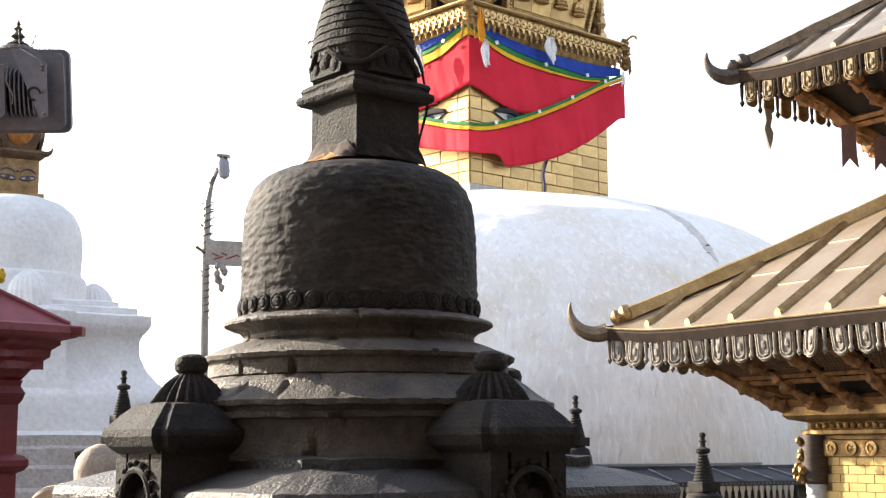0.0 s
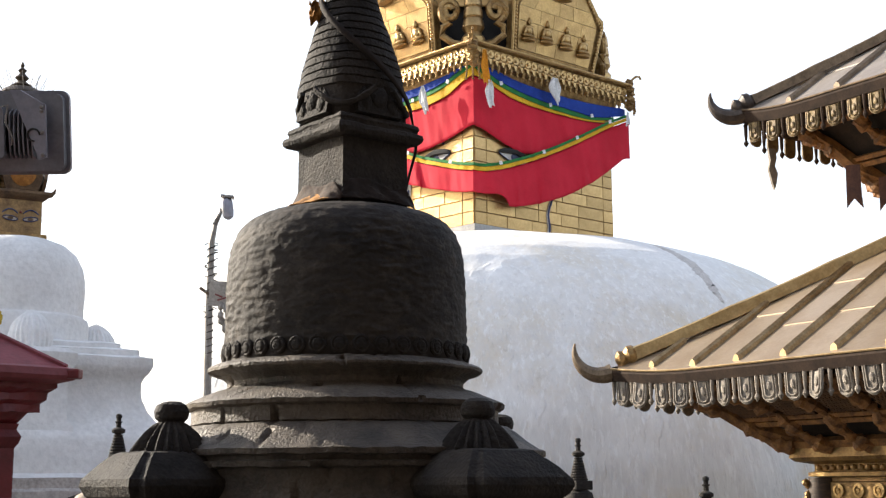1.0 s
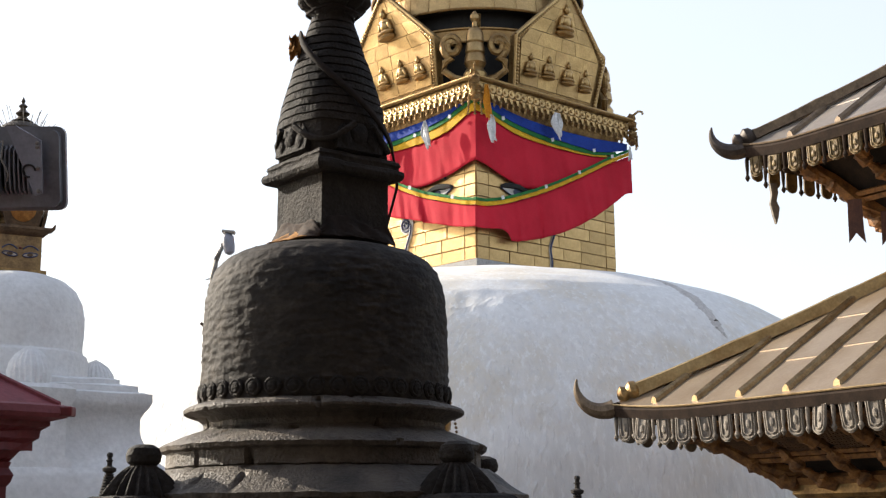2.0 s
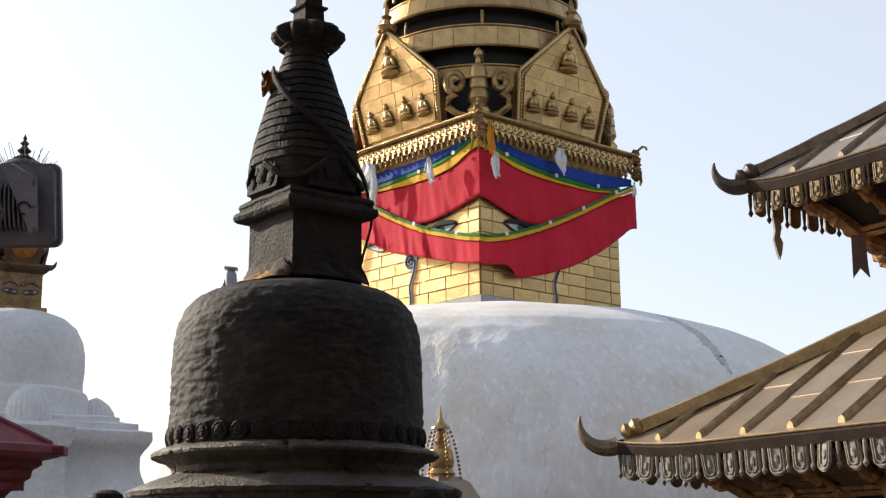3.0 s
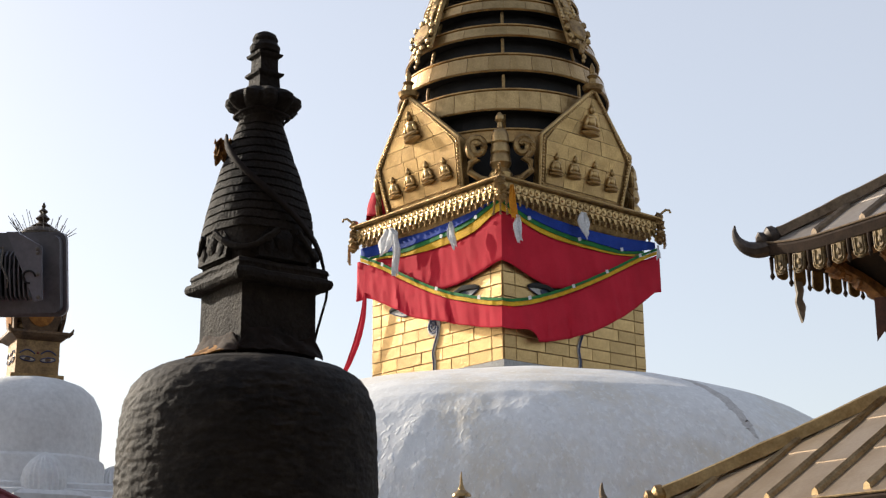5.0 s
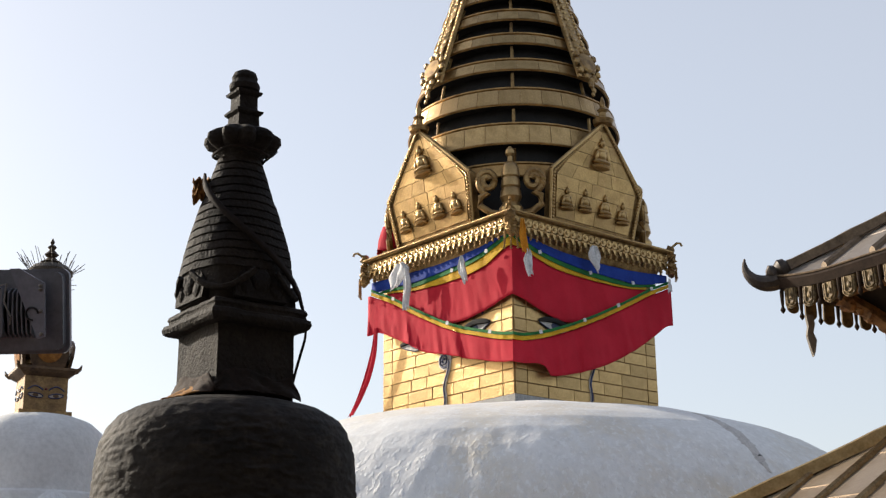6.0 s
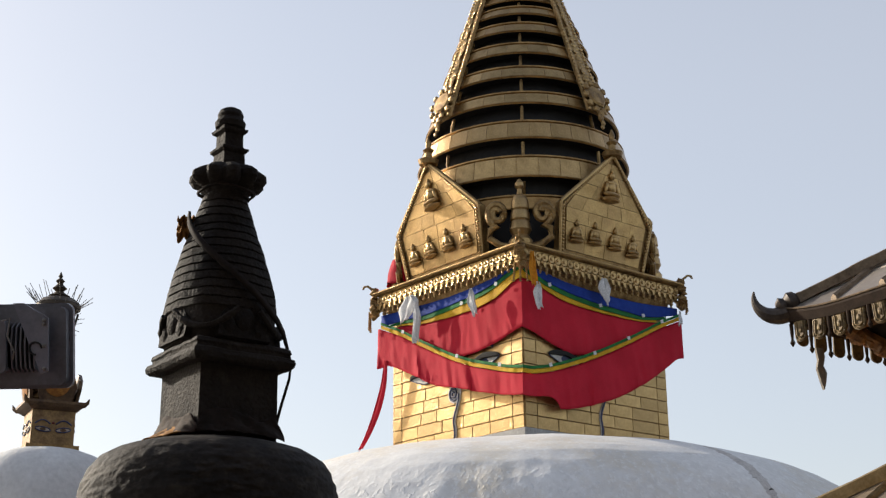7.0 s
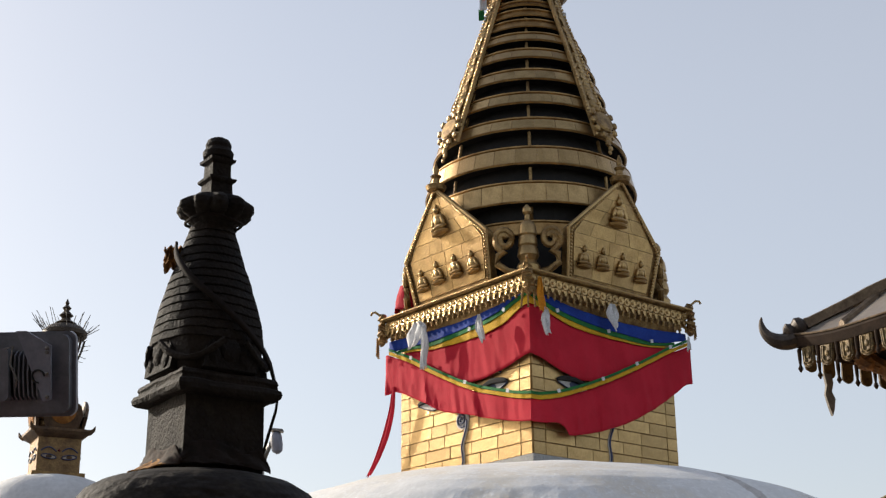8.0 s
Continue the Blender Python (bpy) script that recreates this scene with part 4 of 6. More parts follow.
def plinth():
    a, cut = 0.60, 0.075
    bm = bmesh.new()
    rings = []
    for h, z in ((0.66, GROUND), (0.66, 0.9), (0.52, 0.95), (0.52, 1.40), (0.56, 1.43), (0.6, 1.465), (0.606, 1.49), (0.60, 1.51), (0.50, 1.545), (0.44, 1.556), (0.44, 1.58), (0.36, 1.585)):
        loop = []
        c = cut * h / a
        for cx, cy in ((-1, -1), (1, -1), (1, 1), (-1, 1)):
            pair = [(cx * h, cy * (h - c)), (cx * (h - c), cy * h)]
            if cx * cy < 0:
                pair.reverse()
            loop += pair
        sub = []
        for k in range(8):
            p, q = loop[k], loop[(k + 1) % 8]
            n = 16 if k % 2 else 5
            for t in range(n):
                sub.append((p[0] + (q[0] - p[0]) * t / n, p[1] + (q[1] - p[1]) * t / n))
        rings.append([bm.verts.new((x, y, z)) for x, y in sub])
    for p, q in zip(rings, rings[1:]):
        for k in range(len(p)):
            j = (k + 1) % len(p)
            bm.faces.new((p[k], p[j], q[j], q[k]))
    bm.faces.new(rings[-1])
    bmesh.ops.recalc_face_normals(bm, faces=bm.faces)
    part("plinth", zed(carved(bm, 0.006, 0.05)), PLINTH_BLACK, chaitya, "broken-edged stone plinth", smooth=False)
    drum = lathe([(0.45, 1.56), (0.475, 1.575), (0.47, 1.60), (0.465, 1.64), (0.47, 1.668), (0.487, 1.672), (0.49, 1.684), (0.474, 1.687), (0.474, 1.697), (0.49, 1.70), (0.492, 1.712), (0.478, 1.717), (0.45, 1.735), (0.42, 1.758), (0.395, 1.773), (0.36, 1.778)], 240)
    part("base_drum", zed(chipped(carved(drum, 0.0034, 0.03))), DUSTY_STONE, chaitya, "broad moulded base drum", smooth=True)
    steps = lathe([(0.27, 1.77), (0.375, 1.772), (0.386, 1.778), (0.385, 1.812), (0.398, 1.817), (0.402, 1.827), (0.394, 1.833), (0.345, 1.853), (0.325, 1.860), (0.305, 1.866), (0.297, 1.872), (0.298, 1.884), (0.312, 1.897), (0.334, 1.904), (0.346, 1.909), (0.347, 1.915), (0.340, 1.922), (0.318, 1.930), (0.3, 1.934)], 240)
    bmesh.ops.translate(steps, verts=steps.verts, vec=SHIFT)
    part("round_steps", zed(chipped(carved(steps, 0.0028, 0.022))), DUSTY_STONE, chaitya, "round moulded drum", smooth=True)
    first = None
    for k in range(38):
        ang = 2 * math.pi * k / 38
        m = Matrix.Translation(SHIFT) @ Matrix.Rotation(ang, 4, "Z") @ Matrix.Translation((0, -0.306, 1.957 - GROUND)) @ pose(0, 0, 0, 90, 0, 0)
        if not first:
            first = part("petal_boss", lathe([(0.022, -0.004), (0.022, 0.004), (0.018, 0.007), (0.014, 0.0055), (0.010, 0.009), (0.003, 0.010)], 14), BLACK_STONE, chaitya, smooth=True, m=m)
        else:
            again(first, m)


def head():
    part("cube", zed(fine_stack([(0.104, 2.318), (0.102, 2.36), (0.101, 2.49), (0.102, 2.505)], 12, wear=0.003)), BLACK_STONE, chaitya, "square stone block")
    part("ledge", zed(fine_stack([(0.10, 2.503), (0.123, 2.506), (0.130, 2.512), (0.133, 2.522), (0.130, 2.532), (0.121, 2.537), (0.121, 2.543), (0.124, 2.548), (0.121, 2.557), (0.11, 2.563), (0.1, 2.566)], 14, wear=0.0035, size=0.04)), BLACK_STONE, chaitya, "moulded ledge", smooth=True)
    prof = []
    ctrl = [(0.146, 2.565), (0.146, 2.62), (0.141, 2.67), (0.130, 2.73), (0.115, 2.79), (0.096, 2.85), (0.078, 2.91), (0.06, 2.966)]
    for k in range(14):
        z0 = 2.645 + (2.966 - 2.645) * k / 14
        z1 = 2.645 + (2.966 - 2.645) * (k + 1) / 14

        def rad(z):
            for (r0, a), (r1, b) in zip(ctrl, ctrl[1:]):
                if a <= z <= b + 1e-6:
                    return r0 + (r1 - r0) * (z - a) / (b - a)
            return ctrl[-1][0]
        r = rad(z0)
        prof += [(r - 0.006, z0), (r - 0.001, z0 + 0.0025), (rad(z1) + 0.0005, z1 - 0.003), (rad(z1) - 0.006, z1 - 0.001)]
    prof = [(0.12, 2.56), (0.135, 2.565), (0.138, 2.64)] + prof
    bm = lathe([(r - 0.007, z) for r, z in prof], 72)
    bmesh.ops.translate(bm, verts=bm.verts, vec=Matrix.Rotation(radians(-39.1), 3, "Z") @ Vector((-0.006, 0, 0)))
    for v in bm.verts:
        r = math.hypot(v.co.x, v.co.y)
        c = max(abs(v.co.x), abs(v.co.y)) / max(r, 1e-5)
        sq = max(0.0, 1 - (v.co.z - 2.6) / 0.35)
        v.co.x *= 1 - 0.07 * sq * (c - 0.85) / 0.15
        v.co.y *= 1 - 0.07 * sq * (c - 0.85) / 0.15
    part("ringed_spire", zed(carved(bm, 0.0025, 0.03)), BLACK_STONE, chaitya, "tapering spire cut with rings", smooth=True)
    for face in range(4):
        m = Matrix.Rotation(radians(90 * face), 4, "Z") @ Matrix.Translation((0, -0.128, 2.562 - GROUND)) @ pose(0, 0, 0, -8, 0, 0) @ Matrix.Diagonal((0.82, 1, 0.95, 1))
        pts = [(-0.085, 0.0), (0.085, 0.0), (0.083, 0.04), (0.07, 0.058), (0.055, 0.075), (0.048, 0.12), (0.025, 0.145), (0, 0.155), (-0.025, 0.145), (-0.048, 0.12), (-0.055, 0.075), (-0.07, 0.058), (-0.083, 0.04)]
        bm = plate(pts, 0.03)
        for x, z, r in ((0, 0.09, 0.026), (0, 0.05, 0.034), (-0.05, 0.03, 0.022), (0.05, 0.03, 0.022), (-0.035, 0.075, 0.014), (0.035, 0.075, 0.014), (0, 0.13, 0.015)):
            ico(r, bm, Matrix.Translation((x, 0.0, z)) @ Matrix.Diagonal((1, 0.35, 1, 1)), 2)
        part("crest_shield", carved(bm, 0.005, 0.02), BLACK_STONE, chaitya, "carved crest shield", smooth=True, m=m)
    for c in range(4):
        turn = Matrix.Rotation(radians(90 * c + 45), 3, "Z")
        swag = [turn @ Vector((0.141 * math.sin(a), -0.141 * math.cos(a), 2.645 - 0.055 * math.cos(a * 2.4))) for a in [radians(-34 + 68 * k / 12) for k in range(13)]]
        part("swag", zed(carved(tube(swag, 0.008, 7), 0.003, 0.015)), BLACK_STONE, chaitya, "carved hanging garland", smooth=True)
    seg, bm, loops = 96, bmesh.new(), []
    for r, z, f in ((0.054, 2.960, 0), (0.051, 2.972, 0.02), (0.060, 2.984, 0.12), (0.079, 2.994, 0.26), (0.087, 3.008, 0.30), (0.086, 3.024, 0.28), (0.072, 3.036, 0.2), (0.056, 3.045, 0.06), (0.04, 3.05, 0)):
        loops.append([bm.verts.new((r * (1 + f * (abs(math.cos(5 * 2 * math.pi * k / seg)) - 0.6)) * math.cos(2 * math.pi * k / seg), r * (1 + f * (abs(math.cos(5 * 2 * math.pi * k / seg)) - 0.6)) * math.sin(2 * math.pi * k / seg), z)) for k in range(seg)])
    for a, b in zip(loops, loops[1:]):
        for k in range(seg):
            bm.faces.new((a[k], a[(k + 1) % seg], b[(k + 1) % seg], b[k]))
    bm.faces.new(loops[-1])
    part("lotus_disc", zed(carved(bm, 0.002, 0.02)), BLACK_STONE, chaitya, "lobed lotus disc", smooth=True)
    part("stepped_finial", zed(fine_stack([(0.03, 3.045), (0.029, 3.083), (0.036, 3.09), (0.037, 3.096), (0.028, 3.1), (0.025, 3.104), (0.025, 3.138), (0.033, 3.144), (0.034, 3.151), (0.026, 3.155)], 6, wear=0.0015, size=0.02)), BLACK_STONE, chaitya)
    part("top_knob", zed(lathe([(0.026, 3.153), (0.037, 3.158), (0.039, 3.172), (0.034, 3.18), (0.031, 3.186), (0.033, 3.194), (0.028, 3.207), (0.015, 3.215), (0.002, 3.217)], 24)), BLACK_STONE, chaitya, smooth=True)


bell()
plinth()
for n, turn in enumerate((0, 90, 180, 270)):
    shrine(turn, n)
head()

# strap, rope and rags tied round the chaitya
strap = thing("strap", "frayed dark strap wound slantwise round the black spire", "strap", at=(*CH, 0), turn=0)
path = []
for k in range(15):
    t = k / 14
    ang = radians(205 + 150 * t)
    z = 2.895 - 0.30 * t
    r = 0.087 + (0.152 - 0.087) * t + 0.006
    path.append((r * math.cos(ang), r * math.sin(ang), z))
path += [(0.163, 0.02, 2.565), (0.172, 0.03, 2.53), (0.168, 0.03, 2.49), (0.150, 0.025, 2.42), (0.136, 0.02, 2.355)]
bm = bmesh.new()
prev = None
for k, p in enumerate(path):
    p = Vector(p)
    q = Vector(path[min(k + 1, len(path) - 1)]) - Vector(path[max(k - 1, 0)])
    side = q.normalized().cross(Vector((p.x, p.y, 0)).normalized()) * (0.008 if k < 15 else 0.009)
    pair = [bm.verts.new(p + side), bm.verts.new(p - side)]
    if prev:
        bm.faces.new((prev[0], pair[0], pair[1], prev[1]))
    prev = pair
ob = part("strap_band", bm, DARK_CLOTH, strap, smooth=True)
mod = ob.modifiers.new("thick", "SOLIDIFY")
mod.thickness = 0.006
part("cord", tube([(0.068 * math.cos(a) * 1.02, 0.068 * math.sin(a) * 1.02, 2.957 + 0.004 * math.sin(3 * a)) for a in [2 * math.pi * k / 30 for k in range(31)]], 0.004, 6), DARK_CLOTH, strap)


def rag(name, label, material, centre, size, seed, at, turn=0):
    """A crumpled scrap of cloth."""
    bm = bmesh.new()
    bmesh.ops.create_grid(bm, x_segments=22, y_segments=10, size=0.5)
    for v in bm.verts:
        x, y = v.co.x, v.co.y
        n1 = noise.noise((x * 5 + seed, y * 5, 0))
        v.co = Vector((x * size[0] * (1 + 0.25 * noise.noise((y * 4, seed, 1))), n1 * size[1], y * size[2] + 0.35 * size[2] * noise.noise((x * 4, seed + 4, 2))))
    ob = part(name, bm, material, None, smooth=True, m=pose(*at, 0, 0, turn))
    mod = ob.modifiers.new("thick", "SOLIDIFY")
    mod.thickness = 0.003
    return tagged(ob, label, "rag")


def skirt(label, material, side, u0, u1, top, out, seed):
    """Cloth tucked round the foot of the stone block, spreading over the dome."""
    bm = bmesh.new()
    nu, nv, grid = 44, 10, []
    for i in range(nu + 1):
        u = u0 + (u1 - u0) * i / nu
        edge = min(1.0, 6 * min(i, nu - i) / nu + 0.25)
        col = []
        for j in range(nv + 1):
            v = j / nv
            fold = noise.noise((u * 26, seed, v * 2.2)) + 0.6 * noise.noise((u * 60 + v * 9, seed + 2, v * 5))
            d = 0.107 + out * edge * v ** 1.4 * (1 + 0.5 * noise.noise((u * 14, seed, 1))) + 0.005 * fold
            r = math.hypot(d, u)
            floor = 2.332 if r < 0.12 else 2.332 - 0.2 * (r - 0.12)
            z = floor + 0.005 + top * edge * (1 - v) ** 1.3 * (1 + 0.6 * noise.noise((u * 11, seed + 5, 3))) + 0.004 * (fold + 1)
            col.append(bm.verts.new((-d, u, z) if side == 0 else (u, -d, z)))
        grid.append(col)
    for a, b in zip(grid, grid[1:]):
        for j in range(nv):
            bm.faces.new((a[j], b[j], b[j + 1], a[j + 1]))
    ob = part("rag", bm, material, None, smooth=True, m=pose(*CH, 0, 0, 0, 39.1))
    mod = ob.modifiers.new("thick", "SOLIDIFY")
    mod.thickness = 0.003
    return tagged(ob, label, "rag", "rags on the chaitya")


rag("rag", "faded yellow rag tied at the spire", RAG_CLOTH, None, (0.045, 0.02, 0.06), 1, (CH[0] - 0.088, CH[1] - 0.03, 2.862), 20)
skirt("dusty brown cloth spread round the stone block", DARK_RAG, 0, -0.115, 0.125, 0.042, 0.035, 2.0)
skirt("faded orange cloth tucked over a brown one", RAG_CLOTH, 0, -0.108, 0.06, 0.026, 0.05, 7.0)
skirt("dirty brown cloth tucked round the stone block", DARK_CLOTH, 1, -0.11, 0.12, 0.05, 0.02, 4.0)

flake = part("slate_flake", rough_up(plate([(0, 0), (0.075, 0.012), (0.11, 0.004), (0.08, -0.012), (0.02, -0.008)], 0.05), 0.003, 0.02), BLACK_STONE, m=pose(CH[0] - 0.252, CH[1] - 0.03, 2.29, 0, -26, 0))
tagged(flake, "thin loose stone flake lying on the black dome", "flake")


# ---- pagoda with gilded roofs ----
PAG = (9.34, 22.19)
pagoda = thing("pagoda", "two-tiered pagoda with gilded sheet roofs and carved struts", "pagoda", at=(*PAG, 0), turn=-57)


def flare(u, h):
    """How far an eave lifts towards its corners."""
    t = abs(u) / h
    return 0.16 * max(0.0, (t - 0.55) / 0.45) ** 2


def tier(name, h, top_h, z, slope, ribs, wall_h, inner):
    """One roof: sheets between ribs, hips, eave board, fringe, soffit and struts."""
    low = h > 4
    sheet_metal = GILT_ROOF if low else ROOF_GREY
    roof = part(name, bmesh.new(), sheet_metal, pagoda, "gilded sheet-copper roof with raised ribs")
    rise = (h - top_h) * slope
    rng = random.Random(len(name))
    pitch = 2 * h / ribs
    for face in range(4):
        turn = Matrix.Rotation(radians(90 * face), 4, "Z")

        def on(u, v, lift=0.0):
            """u along the eave, v from eave (0) to top (1)."""
            half = h + (top_h - h) * v
            return turn @ Vector((u, -half, z + rise * v + flare(u, h) * (1 - v) ** 2 + lift))
        for k in range(ribs):
            u0, u1 = -h + pitch * k, -h + pitch * (k + 1)
            s1, s2 = 0.30 + 0.06 * (k % 3), 0.64 + 0.05 * (k * 2 % 3)
            for v0, v1 in ((0, s1), (s1 - 0.004, s2), (s2 - 0.004, 1.0)):
                lim0, lim1 = h + (top_h - h) * v0, h + (top_h - h) * v1
                if min(abs(u0), abs(u1)) >= lim0 - 1e-4:
                    continue
                bm = bmesh.new()
                pts = []
                for u, v, lim in ((u0, v0, lim0), (u1, v0, lim0), (u1, v1, lim1), (u0, v1, lim1)):
                    pts.append((u, v))
                (a, va), (b, vb), (c, vc), (d, vd) = pts

                def clampv(u, v):
                    vmax = (h - abs(u)) / (h - top_h)
                    return min(v, vmax)
                quad = [(a, va), (b, vb), (c, clampv(c, vc)), (d, clampv(d, vd))]
                lo = [bm.verts.new(on(u, max(v, 0) if clampv(u, v) >= v else clampv(u, v), 0.012 if i < 2 and v0 > 0 else 0)) for i, (u, v) in enumerate(quad)]
                try:
                    f = bm.faces.new(lo)
                except ValueError:
                    bm.free()
                    continue
                bmesh.ops.remove_doubles(bm, verts=bm.verts, dist=0.002)
                if not bm.faces:
                    bm.free()
                    continue
                bm.normal_update()
                n = bm.faces[0].normal if hasattr(bm.faces, "ensure_lookup_table") and not bm.faces.ensure_lookup_table() else Vector((0, 0, 1))
                if n.z < 0:
                    bmesh.ops.reverse_faces(bm, faces=bm.faces)
                g = bmesh.ops.extrude_face_region(bm, geom=bm.faces[:])
                bmesh.ops.translate(bm, verts=[x for x in g["geom"] if isinstance(x, bmesh.types.BMVert)], vec=(0, 0, 0.02))
                bmesh.ops.recalc_face_normals(bm, faces=bm.faces)
                part("roof_sheet", bm, sheet_metal, roof)
        for k in range(1, ribs):
            u = -h + pitch * k
            vmax = min(1.0, (h - abs(u)) / (h - top_h)) - 0.03
            if vmax < 0.06:
                continue
            bm = bmesh.new()
            w = 0.07
            prev = None
            for j in range(9):
                v = 0.035 + (vmax - 0.035) * j / 8
                c = on(u, v)
                side = turn @ Vector((w, 0, 0)) - turn @ Vector((0, 0, 0))
                ring = [bm.verts.new(c - side), bm.verts.new(c - side * 0.75 + Vector((0, 0, 0.09))), bm.verts.new(c + Vector((0, 0, 0.13))), bm.verts.new(c + side * 0.75 + Vector((0, 0, 0.09))), bm.verts.new(c + side)]
                if prev:
                    for i in range(4):
                        bm.faces.new((prev[i], prev[i + 1], ring[i + 1], ring[i]))
                else:
                    bm.faces.new(ring)
                prev = ring
            bm.faces.new(prev[::-1])
            bmesh.ops.recalc_face_normals(bm, faces=bm.faces)
            part("rib", bm, ROOF_RIB if low else RIB_GREY, roof, "tarnished standing rib")
        # eave board
        bm = bmesh.new()
        prev = None
        for j in range(25):
            u = -h + 2 * h * j / 24
            c = on(u, 0)
            o = turn @ Vector((0, -1, 0))
            ring = [bm.verts.new(c + o * 0.04 + Vector((0, 0, 0.03))), bm.verts.new(c + o * 0.05 + Vector((0, 0, -0.03))), bm.verts.new(c + Vector((0, 0, -0.17))), bm.verts.new(c - o * 0.14 + Vector((0, 0, -0.17))), bm.verts.new(c - o * 0.2 + Vector((0, 0, 0.05)))]
            if prev:
                for i in range(5):
                    bm.faces.new((prev[i], prev[(i + 1) % 5], ring[(i + 1) % 5], ring[i]))
            prev = ring
        bmesh.ops.recalc_face_normals(bm, faces=bm.faces)
        part("eave_board", bm, EAVE_COPPER, roof, "dark eave board")
        part("eave_lip", tube([on(-h + 2 * h * j / 24, 0) + turn @ Vector((0, -0.05, 0.03)) for j in range(25)], 0.018, 6), ROOF_RIB if low else RIB_GREY, roof, "rolled tarnished lip")
        # fringe of plaques and little bells
        count = round(2 * h / (0.48 if low else 0.44))
        step = (2 * h - 0.2) / count / 2
        plaque = pendant = None
        for k in range(count):
            u = -h + 0.1 + (2 * h - 0.2) * (k + 0.5) / count
            m = turn @ Matrix.Translation((u, -h + 0.02, z + flare(u, h) - 0.14)) @ (pose(0, 0, 0, rng.uniform(-9, 9), rng.uniform(-5, 5), rng.uniform(-16, 16)) if low else pose(0, 0, -0.03, rng.uniform(-4, 4), rng.uniform(-2, 2), rng.uniform(-5, 5)) @ Matrix.Diagonal((0.9, 1, 0.8, 1)))
            if not plaque:
                out = [(-0.145, 0.0)] + [(0.145 * math.cos(a), -0.29 + 0.145 * math.sin(a)) for a in [math.pi + math.pi * j / 12 for j in range(13)]] + [(0.145, 0.0)]
                bm = plate(out[::-1], 0.02)
                inset = [(-0.06, -0.02)] + [(0.06 * math.cos(a), -0.27 + 0.065 * math.sin(a)) for a in [math.pi + math.pi * j / 10 for j in range(11)]] + [(0.06, -0.02)]
                tube([(x * 1.35, -0.012, zz * 1.05) for x, zz in inset], 0.014, 5, bm)
                tube([(x * 2.0, -0.008, zz * 1.2) for x, zz in inset], 0.016, 5, bm)
                plaque = part("fringe_plaque", bm, PLAQUE if low else UPPER_PLAQUE, roof, "U-shaped repousse plaque", m=m)
                bm = lathe([(0.01, -0.40), (0.045, -0.34), (0.02, -0.28), (0.03, -0.18), (0.035, -0.02), (0.02, 0.0)], 8)
                pendant = part("fringe_pendant", bm, PLAQUE if low else EAVE_COPPER, roof, m=turn @ Matrix.Translation((u + step, -h + 0.03, z + flare(u, h) - 0.14)))
                face_im = part("plaque_face", ico(0.055, m=Matrix.Diagonal((0.85, 0.3, 1.4, 1))), PLAQUE if low else UPPER_PLAQUE, roof, m=m @ Matrix.Translation((0, -0.01, -0.19)))
            else:
                again(plaque, m)
                again(pendant, turn @ Matrix.Translation((u + step, -h + 0.03, z + flare(u, h) - 0.14)))
                again(face_im, m @ Matrix.Translation((0, -0.01, -0.19)))
        # sloping underside: boards, lattice panels and struts
        zs = z - 0.12
        a_h, b_h = h - 0.75, wall_h + 0.22

        def under(u, v, drop=0.0):
            """u from -1 to 1 along the side, v from the wall (0) to the eave (1)."""
            half = b_h + (a_h - b_h) * v
            return turn @ Vector((u * half, -half - drop * 0.5, inner + (zs - inner) * v - drop))
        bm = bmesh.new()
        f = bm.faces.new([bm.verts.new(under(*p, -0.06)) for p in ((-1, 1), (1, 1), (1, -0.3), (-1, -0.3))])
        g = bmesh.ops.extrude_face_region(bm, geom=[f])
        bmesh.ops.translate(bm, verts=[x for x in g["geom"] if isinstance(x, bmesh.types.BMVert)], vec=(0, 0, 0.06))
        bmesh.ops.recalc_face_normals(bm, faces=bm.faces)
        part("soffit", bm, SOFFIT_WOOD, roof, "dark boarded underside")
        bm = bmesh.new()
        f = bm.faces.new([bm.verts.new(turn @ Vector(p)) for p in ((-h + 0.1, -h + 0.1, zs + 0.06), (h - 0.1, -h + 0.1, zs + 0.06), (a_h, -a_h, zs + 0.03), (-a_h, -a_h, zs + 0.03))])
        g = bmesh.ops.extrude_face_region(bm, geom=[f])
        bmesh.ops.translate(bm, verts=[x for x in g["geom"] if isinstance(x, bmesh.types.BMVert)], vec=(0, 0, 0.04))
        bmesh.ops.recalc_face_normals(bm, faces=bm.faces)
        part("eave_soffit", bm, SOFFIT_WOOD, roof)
        for v, w in ((0.03, 0.09), (0.36, 0.06), (0.44, 0.05), (0.97, 0.08)):
            part("cross_beam", tube([under(-1, v, 0.04), under(1, v, 0.04)], w, 4), STRUT_WOOD, roof, "carved cross beam")
        n_raft = max(4, round(2 * a_h / 1.15))
        for k in range(n_raft + 1):
            u = -1 + 2 * k / n_raft
            pts = [under(u, v, 0.09 + 0.05 * math.sin(9 * v)) for v in [q / 26 for q in range(27)]]
            bm = tube(pts, 0.09, 8, radii=[0.1 + 0.035 * math.sin(q * 0.85) + 0.025 * math.sin(q * 2.3 + k) for q in range(27)])
            part("strut", rough_up(bm, 0.04, 0.09), STRUT_WOOD, roof, "carved and painted strut")
